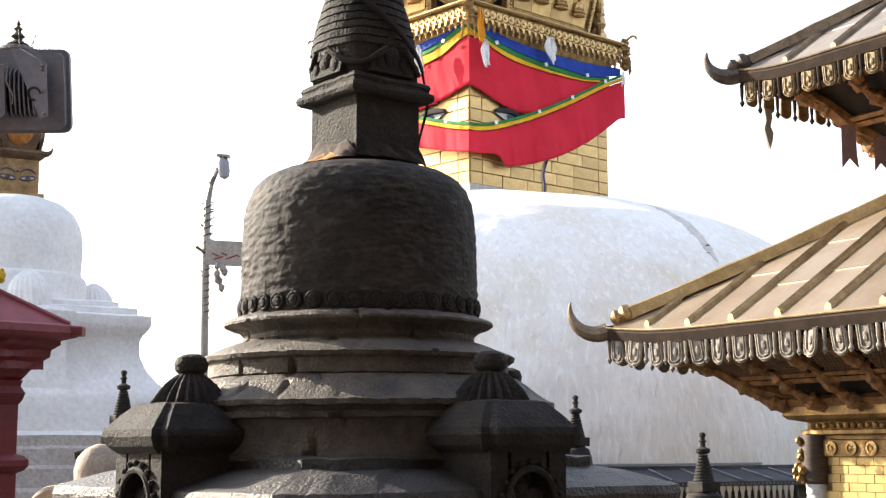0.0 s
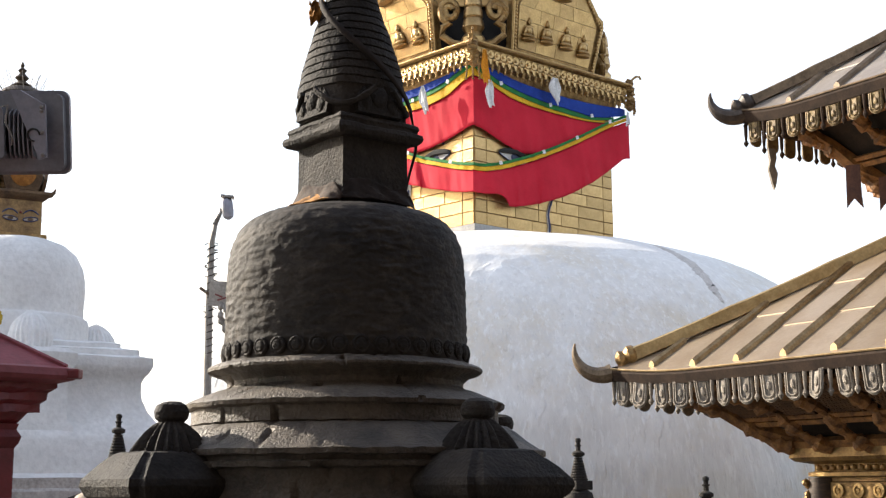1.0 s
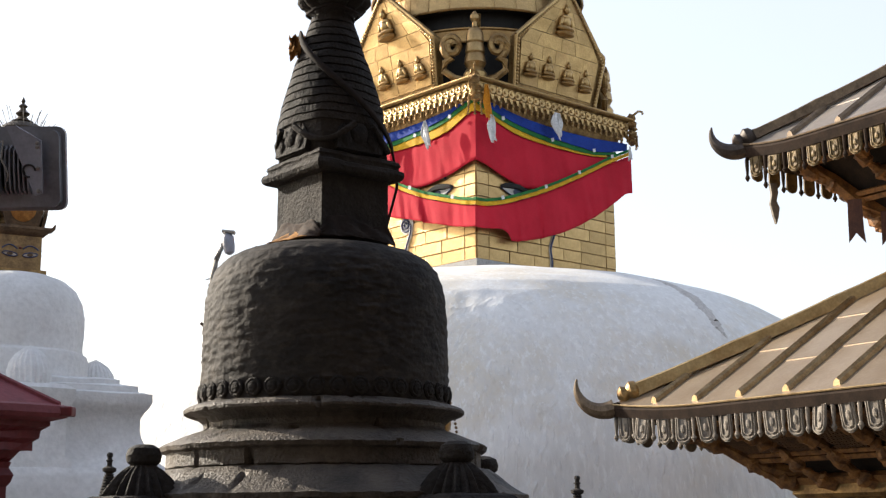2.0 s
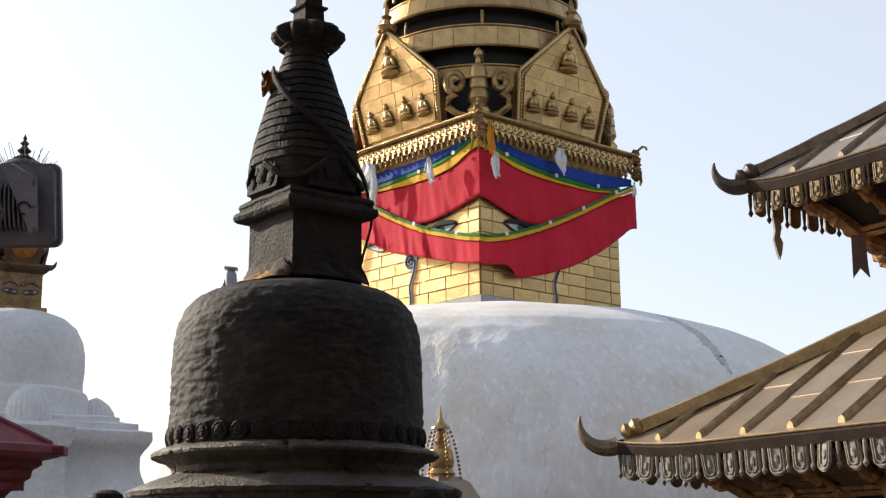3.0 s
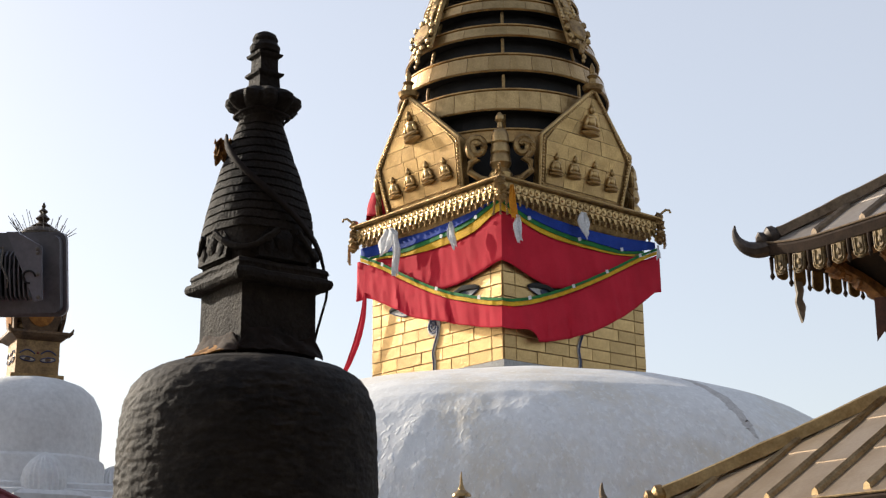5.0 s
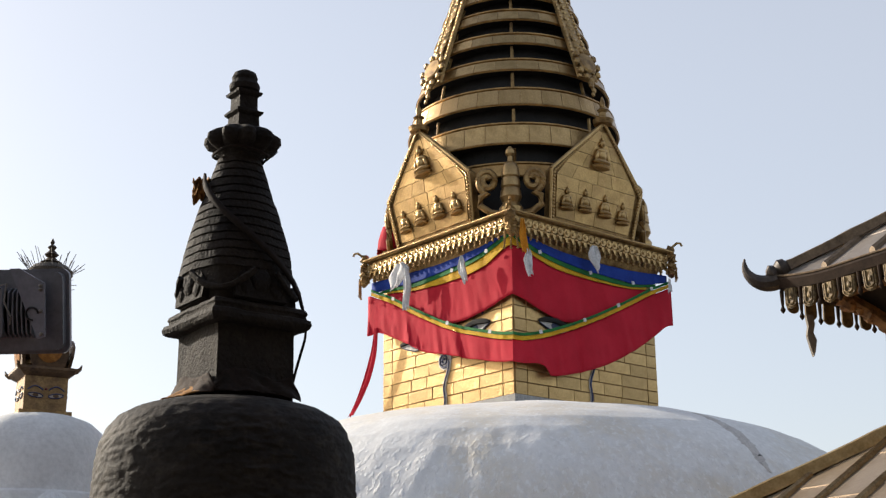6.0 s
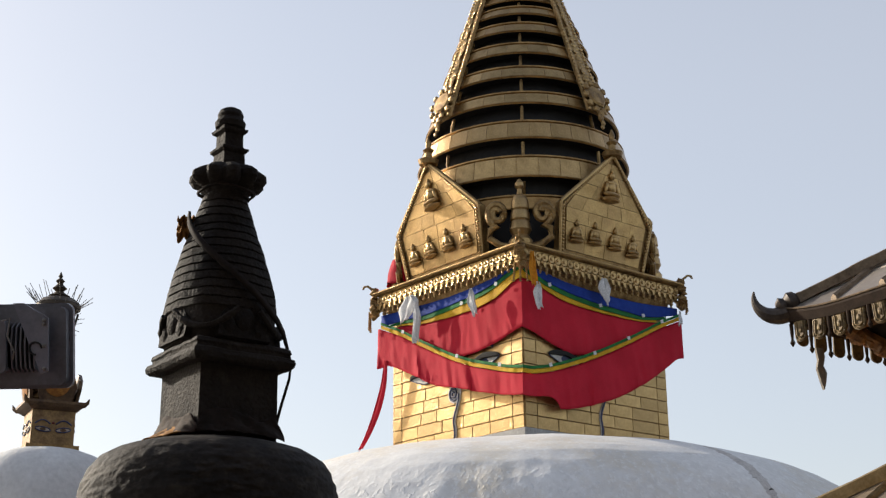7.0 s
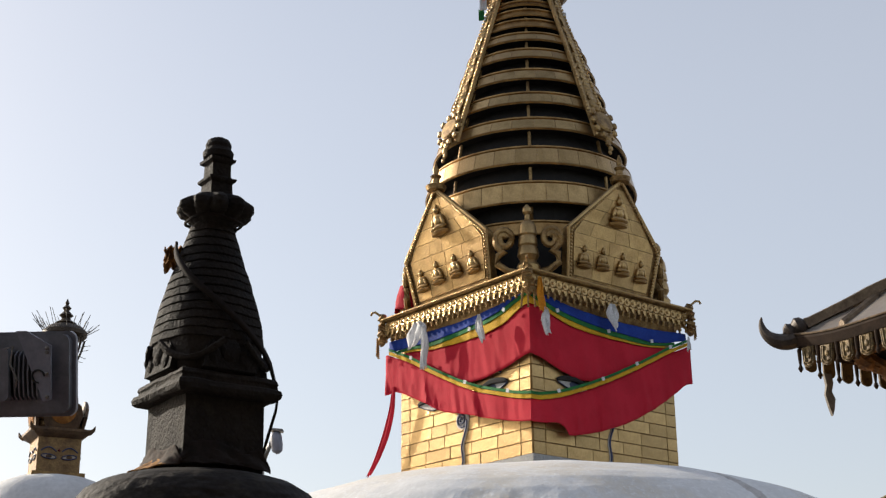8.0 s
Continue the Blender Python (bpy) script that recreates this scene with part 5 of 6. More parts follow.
        if face in (0, 3) and h > 4:
            for k in range(n_raft):
                u0, u1 = -1 + 2 * k / n_raft + 0.05, -1 + 2 * (k + 1) / n_raft - 0.05
                bm = bmesh.new()
                for q in range(-6, 10):
                    for d in (-1, 1):
                        x0, x1 = q / 9, q / 9 + d * 0.6
                        y0, y1 = 0.47, 0.94
                        if d > 0:
                            seg = [(x0, y0), (x1, y1)]
                        else:
                            seg = [(x0 + 0.6, y0), (x1 + 0.6, y1)]
                        (xa, ya), (xb, yb) = seg
                        if max(xa, xb) < 0 or min(xa, xb) > 1:
                            continue

                        def clip(x, y, ox, oy):
                            if x < 0:
                                return 0, y + (oy - y) * (0 - x) / (ox - x)
                            if x > 1:
                                return 1, y + (oy - y) * (1 - x) / (ox - x)
                            return x, y
                        pa, pb = clip(xa, ya, xb, yb), clip(xb, yb, xa, ya)
                        tube([under(u0 + (u1 - u0) * pa[0], pa[1], 0.04), under(u0 + (u1 - u0) * pb[0], pb[1], 0.04)], 0.017, 4, bm)
                part("lattice", bm, LATTICE_WOOD, roof, "diagonal wooden lattice panel")
    # hips with knob and upturned horn
    for c in range(4):
        turn = Matrix.Rotation(radians(90 * c), 4, "Z")
        pts = []
        for j in range(13):
            v = j / 12
            half = h + (top_h - h) * v
            pts.append(turn @ Vector((-half, -half, z + rise * v + 0.16 * (1 - v) ** 2 + 0.09)))
        bm = bmesh.new()
        run = (pts[-1] - pts[0]).normalized()
        side = run.cross(Vector((0, 0, 1))).normalized()
        lift = side.cross(run)
        prev = None
        for i, p in enumerate(pts[1:] if low else [pts[0].lerp(pts[1], 0.75)] + pts[1:]):
            k = (0.105 if low else 0.085) + (0.012 if i % 4 == 0 else 0)
            ring = [bm.verts.new(p + side * (a * k) + lift * (b * k)) for a, b in ((-1, -1), (1, -1), (1, 0.75), (0.6, 1), (-0.6, 1), (-1, 0.75))]
            for j in range(6 if prev else 0):
                bm.faces.new((prev[j], prev[(j + 1) % 6], ring[(j + 1) % 6], ring[j]))
            if not prev:
                bm.faces.new(ring[::-1])
            prev = ring
        bm.faces.new(prev)
        bmesh.ops.recalc_face_normals(bm, faces=bm.faces)
        hip = part("hip_ridge", bm, GILT_HIP if low else RIB_GREY, roof, "boxed sheet-metal hip ridge")
        k0 = pts[1] if low else pts[0].lerp(pts[1], 0.45)
        d = (pts[0] - pts[2]).normalized()
        part("hip_knob", lathe([(0.1, -0.1), (0.16, -0.05), (0.18, 0.04), (0.12, 0.12), (0.16, 0.2), (0.1, 0.27), (0.03, 0.3)], 14, m=Matrix.Translation(k0) @ d.to_track_quat("Z", "Y").to_matrix().to_4x4()), GILT_DULL if low else HORN_COPPER, hip, smooth=True)
        o = turn @ Vector((-1, -1, 0)).normalized()
        e = turn @ Vector((-h, -h, z + 0.16))
        horn = []
        bend = 0.44 if low else 0.36
        radii = []
        for j in range(16):
            t = j / 15
            a = radians(-118 + 132 * t)
            horn.append(e + o * (0.12 + bend * math.cos(a)) + Vector((0, 0, bend - 0.08 + bend * math.sin(a))))
            radii.append(0.14 * (1 - t ** 1.6) + 0.014)
        part("horn", tube(horn, 0.1, 10, radii=radii), RIB_GREY if low else HORN_COPPER, roof, "upturned corner horn", smooth=True)
        strut_a = turn @ Vector((-h + 0.7, -h + 0.7, zs - 0.05))
        strut_b = turn @ Vector((-wall_h - 0.2, -wall_h - 0.2, inner + 0.06))
        bm = tube([strut_b, strut_b.lerp(strut_a, 0.3) + Vector((0, 0, -0.1)), strut_b.lerp(strut_a, 0.65), strut_a], 0.15, 6, radii=[0.11, 0.17, 0.13, 0.1])
        part("corner_strut", rough_up(bm, 0.03, 0.2), STRUT_WOOD, roof, "carved corner strut")
    return roof


def pagoda_body():
    h = 2.42
    w = part("wall", box(2 * h - 0.12, 2 * h - 0.12, 3.6 - GROUND, m=pose(0, 0, GROUND)), GILT_DULL, pagoda, "wall faced in gilded tiles")
    part("beam", square_stack([(h - 0.1, 1.43), (h + 0.04, 1.45), (h + 0.04, 1.7), (h, 1.72), (h, 1.78), (h + 0.13, 1.80), (h + 0.13, 1.86), (h + 0.06, 1.88), (h + 0.06, 1.99), (h + 0.28, 2.04), (h + 0.34, 2.1), (h + 0.32, 2.24), (h + 0.1, 2.28)]), GILT_DULL, pagoda, "stepped gilded beam course")
    first = None
    for face in range(4):
        turn = Matrix.Rotation(radians(90 * face), 4, "Z")
        for k in range(34):
            m = turn @ Matrix.Translation((-h + 2 * h * (k + 0.5) / 34, -h - 0.10, 1.935))
            if first is None:
                first = part("dentil", ico(0.055), GILT, pagoda, m=m)
            else:
                again(first, m)
    boss = None
    for face in range(2):
        turn = Matrix.Rotation(radians(-90 * face), 4, "Z")
        for k in range(11):
            m = turn @ Matrix.Translation((-h + 0.42 + 0.4 * k, -h - 0.045, 1.575)) @ pose(0, 0, 0, 90, 0, 0)
            if boss is None:
                boss = part("scroll_boss", lathe([(0.11, 0.0), (0.11, 0.03), (0.07, 0.035), (0.07, 0.015), (0.04, 0.02), (0.03, 0.04)], 14), GILT, pagoda, m=m)
            else:
                again(boss, m)
    for sx, sy in ((-1, -1), (1, -1), (1, 1), (-1, 1)):
        col = part("corner_column", lathe([(0.16, GROUND), (0.16, 1.0), (0.22, 1.05), (0.24, 1.4), (0.22, 1.78)], 16, m=Matrix.Translation((sx * (h - 0.02), sy * (h - 0.02), 0))), DARK_WOOD, pagoda, "dark carved corner column", smooth=True)
        bm = bmesh.new()
        rng = random.Random(7)
        for k in range(26):
            ico(rng.uniform(0.04, 0.1), bm, Matrix.Translation((sx * (h + rng.uniform(0.05, 0.22)), sy * (h + rng.uniform(0.05, 0.22)), rng.uniform(1.0, 1.74))))
        part("carved_bracket", bm, GILT_DULL, col, "gilded carved bracket")
    # tiles of the visible sides
    bw, bh = 0.34, 0.135
    bm = box(bw - 0.012, 0.03, bh - 0.012)
    tile = None
    rng = random.Random(3)
    for face, n in ((0, 12), (-1, 12)):
        turn = Matrix.Rotation(radians(90 * face), 4, "Z")
        for r in range(12):
            for k in range(n):
                x = -h + 0.32 + bw * (k + (0.5 if r % 2 else 0))
                if x > h - 0.3:
                    continue
                m = turn @ Matrix.Translation((x, -h + 0.055 - rng.uniform(0, 0.008), 1.312 - bh * r))
                if tile is None:
                    tile = part("tile", bm, GILT_TILE, w, m=m)
                else:
                    again(tile, m)
    part("upper_wall", box(2.4, 2.4, 2.6, m=pose(0, 0, 5.6)), DARK_WOOD, pagoda, "dark timber upper storey")


tier("lower_roof", 4.8, 1.3, 3.42, 0.63, 10, 2.44, 2.34)
upper = tier("upper_roof", 3.06, 0.3, 7.74, 0.7, 6, 1.2, 6.5)
upper.matrix_basis = Matrix.Translation(Matrix.Rotation(radians(57), 3, "Z") @ Vector((-0.13, 0, 0)))
pagoda_body()

wrap = bmesh.new()
lathe([(0.165 + 0.012 * (k % 2), 0.2 + 0.045 * k) for k in range(19)], 24, wrap)
rough_up(wrap, 0.012, 0.1)
cm = Matrix.Translation((*PAG, 0)) @ Matrix.Rotation(radians(-57), 4, "Z") @ Matrix.Translation((-2.4, -2.4, 0))
tagged(part("cloth_wrap", wrap, WHITE_CLOTH, smooth=True, m=cm), "white cloth wound round the pagoda's corner column", "cloth")


# ---- scarves and tails on the tower ----
def scarf(label, material, s, z0, z1, width, depth=3.24, seed=0, sway=0.0, taper=0.3, group="scarves on the tower"):
    """A narrow cloth knotted at the cornice; s counts from the front corner, left face negative."""
    bm = bmesh.new()
    n, w = 16, 8
    grid = []
    d = depth
    for j in range(n + 1):
        t = j / n
        row = []
        for i in range(w + 1):
            x = (i / w - 0.5) * width * (0.3 + 0.7 * math.sin(min(1.0, t * 1.6) * math.pi / 2)) * (1 - taper * max(0.0, t - 0.35) / 0.65) + sway * t * t + 0.05 * noise.noise((t * 3, seed, 0))
            o = 0.07 * noise.noise((i * 0.9, t * 1.4, seed)) + 0.025 * math.sin(i * 1.3 + seed)
            z = z0 + (z1 - z0) * t + (0.1 * noise.noise((i * 0.5, seed, 5)) + 0.16 * (i / w - 0.5) * taper) * t
            row.append(bm.verts.new((-(d + o), -d + abs(s) - x, z) if s < 0 else (-d + s + x, -(d + o), z)))
        grid.append(row)
    for a, b in zip(grid, grid[1:]):
        for i in range(w):
            bm.faces.new((a[i], a[i + 1], b[i + 1], b[i]))
    ob = part("scarf", bm, material, None, smooth=True, m=pose(*STUPA, 0, 0, 0, 42.8))
    mod = ob.modifiers.new("cloth", "SOLIDIFY")
    mod.thickness = 0.01
    return tagged(ob, label, "scarf", group)


scarf("white offering scarf knotted under the cornice", WHITE_CLOTH, -4.6, 12.7, 12.0, 0.95, seed=1, sway=-0.25, taper=0.7)
scarf("long white offering scarf hanging over the drape", WHITE_CLOTH, -4.3, 12.5, 11.3, 0.32, seed=2)
scarf("narrow white offering scarf on the red drape", WHITE_CLOTH, -1.95, 12.3, 11.55, 0.34, seed=3, sway=0.16, taper=0.6)
scarf("orange scarf tied under the cornice", ORANGE_CLOTH, 0.42, 12.95, 12.05, 0.26, seed=4, sway=0.1)
scarf("white end of a scarf below an orange one", WHITE_CLOTH, 0.58, 12.15, 11.45, 0.3, seed=5, sway=0.1, taper=0.5)
scarf("small white scarf caught on the cornice", WHITE_CLOTH, 3.1, 12.7, 12.0, 0.5, seed=6, sway=0.12, taper=0.9)
scarf("small white scarf at the cornice's end", WHITE_CLOTH, 6.15, 12.3, 11.9, 0.2, seed=7)
scarf("torn red tail of the drape blown outwards", RED_CLOTH, -5.75, 11.1, 8.7, 0.36, depth=3.05, seed=8, sway=-1.15)

bm = bmesh.new()
rows = []
for j in range(9):
    t = j / 8
    rows.append([bm.verts.new(((0.3 + 0.16 * t + 0.05 * noise.noise((k * 0.8, t * 3, 2))) * math.cos(2 * math.pi * k / 20), (0.3 + 0.16 * t + 0.05 * noise.noise((k * 0.8, t * 3, 4))) * math.sin(2 * math.pi * k / 20), 0.95 - 0.75 * t + 0.12 * noise.noise((k * 0.6, 1, 7)) * t)) for k in range(20)])
for a, b in zip(rows, rows[1:]):
    for k in range(20):
        bm.faces.new((a[k], a[(k + 1) % 20], b[(k + 1) % 20], b[k]))
ob = part("finial_cloth", bm, RED_CLOTH, None, smooth=True, m=pose(*STUPA, 13.2, 0, 0, 42.8) @ Matrix.Translation((-2.56, 2.56, 0)))
mod = ob.modifiers.new("cloth", "SOLIDIFY")
mod.thickness = 0.012
tagged(ob, "crumpled red cloth bound round a gilded finial", "cloth")

flag_at = [(-1.25, 23.2, RED_CLOTH), (-1.3, 22.85, WHITE_CLOTH), (-1.36, 22.5, GREEN_CLOTH), (0.92, 23.15, GREEN_CLOTH), (1.2, 22.3, WHITE_CLOTH)]
for k, (x, z, mat) in enumerate(flag_at):
    bm = bmesh.new()
    bmesh.ops.create_grid(bm, x_segments=6, y_segments=6, size=0.5)
    for v in bm.verts:
        v.co = Vector((v.co.x * 0.22, 0.04 * math.sin(v.co.x * 7 + k), v.co.y * 0.36 + 0.05 * v.co.x))
    ob = part("prayer_flag", bm, mat, None, smooth=True, m=pose(STUPA[0] + x, STUPA[1] - 0.9, z, 0, 0, 20 * k))
    mod = ob.modifiers.new("cloth", "SOLIDIFY")
    mod.thickness = 0.01
    tagged(ob, "small faded prayer flag strung from the spire", "flag", "prayer flags")

# ---- prayer wheel gallery round the dome ----
gallery = thing("prayer_gallery", "low tin-roofed prayer wheel gallery ringing the dome", "gallery", at=(*STUPA, 0))


def arc(profile, a0, a1, n):
    bm = bmesh.new()
    prev = None
    for k in range(n + 1):
        a = radians(a0 + (a1 - a0) * k / n)
        ring = [bm.verts.new((r * math.sin(a), -r * math.cos(a), z)) for r, z in profile]
        if prev:
            for i in range(len(ring)):
                j = (i + 1) % len(ring)
                bm.faces.new((prev[i], prev[j], ring[j], ring[i]))
        prev = ring
    bmesh.ops.recalc_face_normals(bm, faces=bm.faces)
    return bm


part("tin_roof", arc([(11.50, 1.18), (12.45, 0.93), (12.45, 0.9), (11.50, 1.14)], -75, 75, 90), TIN, gallery, "dark sheet roof")
part("ridge_rail", arc([(11.47, 1.17), (11.57, 1.17), (11.57, 1.23), (11.47, 1.23)], -75, 75, 90), TIN, gallery)
part("eave_rail", arc([(12.41, 0.84), (12.49, 0.84), (12.49, 0.93), (12.41, 0.93)], -75, 75, 90), TIN, gallery)
part("lower_wall", arc([(11.85, GROUND), (11.90, GROUND), (11.90, 0.9), (11.85, 0.9)], -75, 75, 60), DARK_WOOD, gallery, "dark boarding behind the wheels")
bead = fringe = batten = None
for k in range(270):
    a = radians(-30 + 60 * (k + 0.5) / 270)
    for r, z in ((11.54, 1.26), (12.47, 0.885)):
        m = Matrix.Translation((r * math.sin(a), -r * math.cos(a), z))
        if k % 2 and r > 12:
            continue
        if bead is None:
            bead = part("bead", ico(0.028), TIN_LIGHT, gallery, m=m)
        elif r < 12 and k % 1 == 0 or r > 12:
            again(bead, m)
for k in range(84):
    a = radians(-30 + 60 * (k + 0.5) / 84)
    m = Matrix.Translation((12.47 * math.sin(a), -12.47 * math.cos(a), 0.84)) @ Matrix.Rotation(a, 4, "Z")
    if fringe is None:
        out = [(-0.06, 0.0), (-0.06, -0.07), (-0.035, -0.12), (-0.02, -0.3), (0.02, -0.3), (0.035, -0.12), (0.06, -0.07), (0.06, 0.0)]
        fringe = part("fringe_board", plate(out[::-1], 0.02), WHITE_PAINT, gallery, "white-painted fringe board", m=m)
    else:
        again(fringe, m)
for k in range(26):
    a = radians(-45 + 90 * k / 25)
    part("roof_batten", tube([(11.60 * math.sin(a), -11.60 * math.cos(a), 1.17), (12.43 * math.sin(a + 0.01), -12.43 * math.cos(a + 0.01), 0.96)], 0.022, 4), TIN_LIGHT, gallery)
    part("gallery_post", tube([(12.37 * math.sin(a), -12.37 * math.cos(a), GROUND), (12.37 * math.sin(a), -12.37 * math.cos(a), 0.9)], 0.045, 6), TIN, gallery)

# ---- gilded pinnacle in front of the dome ----
pin = thing("gilded_shrine", "gilded shrine roof with a bell pinnacle and beaded chains", "shrine", at=(-0.19, 25.2, 0), turn=40)
part("shrine_body", box(1.5, 1.5, 1.6 - GROUND, m=pose(0, 0, GROUND)), GILT_DULL, pin)
part("shrine_roof", square_stack([(1.15, 1.55), (1.15, 1.62), (0.62, 2.5), (0.36, 3.05), (0.2, 3.15)]), GILT_ROOF, pin, "steep gilded roof")
part("bell_pinnacle", lathe([(0.2, 3.1), (0.26, 3.2), (0.2, 3.28), (0.24, 3.4), (0.2, 3.62), (0.1, 3.7), (0.12, 3.76), (0.05, 3.85), (0.07, 3.95), (0.02, 4.02)], 20), GILT, pin, "bell-shaped pinnacle", smooth=True)
part("pinnacle_cap", lathe([(0.17, 3.98), (0.16, 4.03), (0.07, 4.1), (0.03, 4.2), (0.008, 4.42)], 14), GILT, pin, smooth=True)
for k in range(6):
    a = radians(60 * k + 12)
    bm = bmesh.new()
    for j in range(14):
        t = j / 13
        r = 0.15 + 0.2 * t + 0.04 * math.sin(t * 3.1)
        ico(0.03, bm, Matrix.Translation((r * math.cos(a), r * math.sin(a), 4.0 - 0.95 * t)))
    part("beaded_chain", bm, GILT_DULL, pin)


# ---- white chaitya ----
WC = (-6.55, 20.95)
white = thing("white_chaitya", "whitewashed chaitya with gilded eye block and spiked crown", "chaitya", at=(*WC, 0), turn=30)


def white_base():
    prof = [(2.6, GROUND), (2.6, 0.6), (2.45, 0.65), (2.45, 1.05), (2.35, 1.1), (2.35, 1.35), (2.28, 1.4), (2.28, 1.62), (2.2, 1.66), (2.2, 1.8), (2.06, 1.86), (2.06, 2.3), (2.0, 2.42), (1.86, 2.55), (1.72, 2.72), (1.64, 2.9), (1.62, 3.0), (1.62, 3.16), (1.66, 3.24), (1.72, 3.32), (1.76, 3.4), (1.76, 3.52), (1.6, 3.56), (1.6, 3.64), (1.36, 3.68), (1.36, 3.74), (1.2, 3.78)]
    courses = [(r * 0.955, z) for r, z in prof if z <= 1.8]
    part("stone_footing", fine_stack(courses, 16, wear=0.015, size=0.5), COURSE_STONE, white, "bare greyish stone footing")
    bm = fine_stack([(r * 0.955, z) for r, z in prof if z >= 1.8], 16, wear=0.02, size=0.5)
    part("base", bm, WHITE_PLASTER, white, "stepped whitewashed base", smooth=True)
    for face in range(4):
        turn = Matrix.Rotation(radians(90 * face), 4, "Z")
        part("projection", fine_stack([(0.5, 1.8), (0.5, 2.5), (0.42, 2.6), (0.42, 3.2), (0.52, 3.4), (0.52, 3.54), (0.4, 3.6)], 8, aspect=0.6, wear=0.012, size=0.3), WHITE_PLASTER, white, smooth=True, m=turn @ Matrix.Translation((0, -1.58, 0)))
        seg, bm, loops = 120, bmesh.new(), []
        for r, z in ((0.36, 3.6), (0.38, 3.72), (0.38, 3.86), (0.34, 4.02), (0.25, 4.16), (0.13, 4.26), (0.02, 4.32)):
            loops.append([bm.verts.new((r * (1 + 0.04 * math.cos(24 * 2 * math.pi * k / seg + z * 4)) * math.cos(2 * math.pi * k / seg), r * (1 + 0.04 * math.cos(24 * 2 * math.pi * k / seg + z * 4)) * math.sin(2 * math.pi * k / seg), z)) for k in range(seg)])
        for a, b in zip(loops, loops[1:]):
            for k in range(seg):
                bm.faces.new((a[k], a[(k + 1) % seg], b[(k + 1) % seg], b[k]))
        bm.faces.new(loops[-1])
        part("ribbed_cap", bm, WHITE_PLASTER, white, "ribbed plaster cap", smooth=True, m=turn @ Matrix.Translation((0, -1.3, 0.76)) @ Matrix.Diagonal((0.8, 0.8, 0.79, 1)))
    dome = lathe([(1.14, 3.74), (1.14, 4.1), (1.12, 4.16), (1.06, 4.2), (1.05, 4.3), (1.07, 4.5), (1.07, 4.75), (1.03, 4.95), (0.93, 5.14), (0.78, 5.28), (0.55, 5.37), (0.2, 5.4)], 64)
    part("dome", rough_up(dome, 0.015, 0.4), WHITE_PLASTER, white, "whitewashed dome", smooth=True)


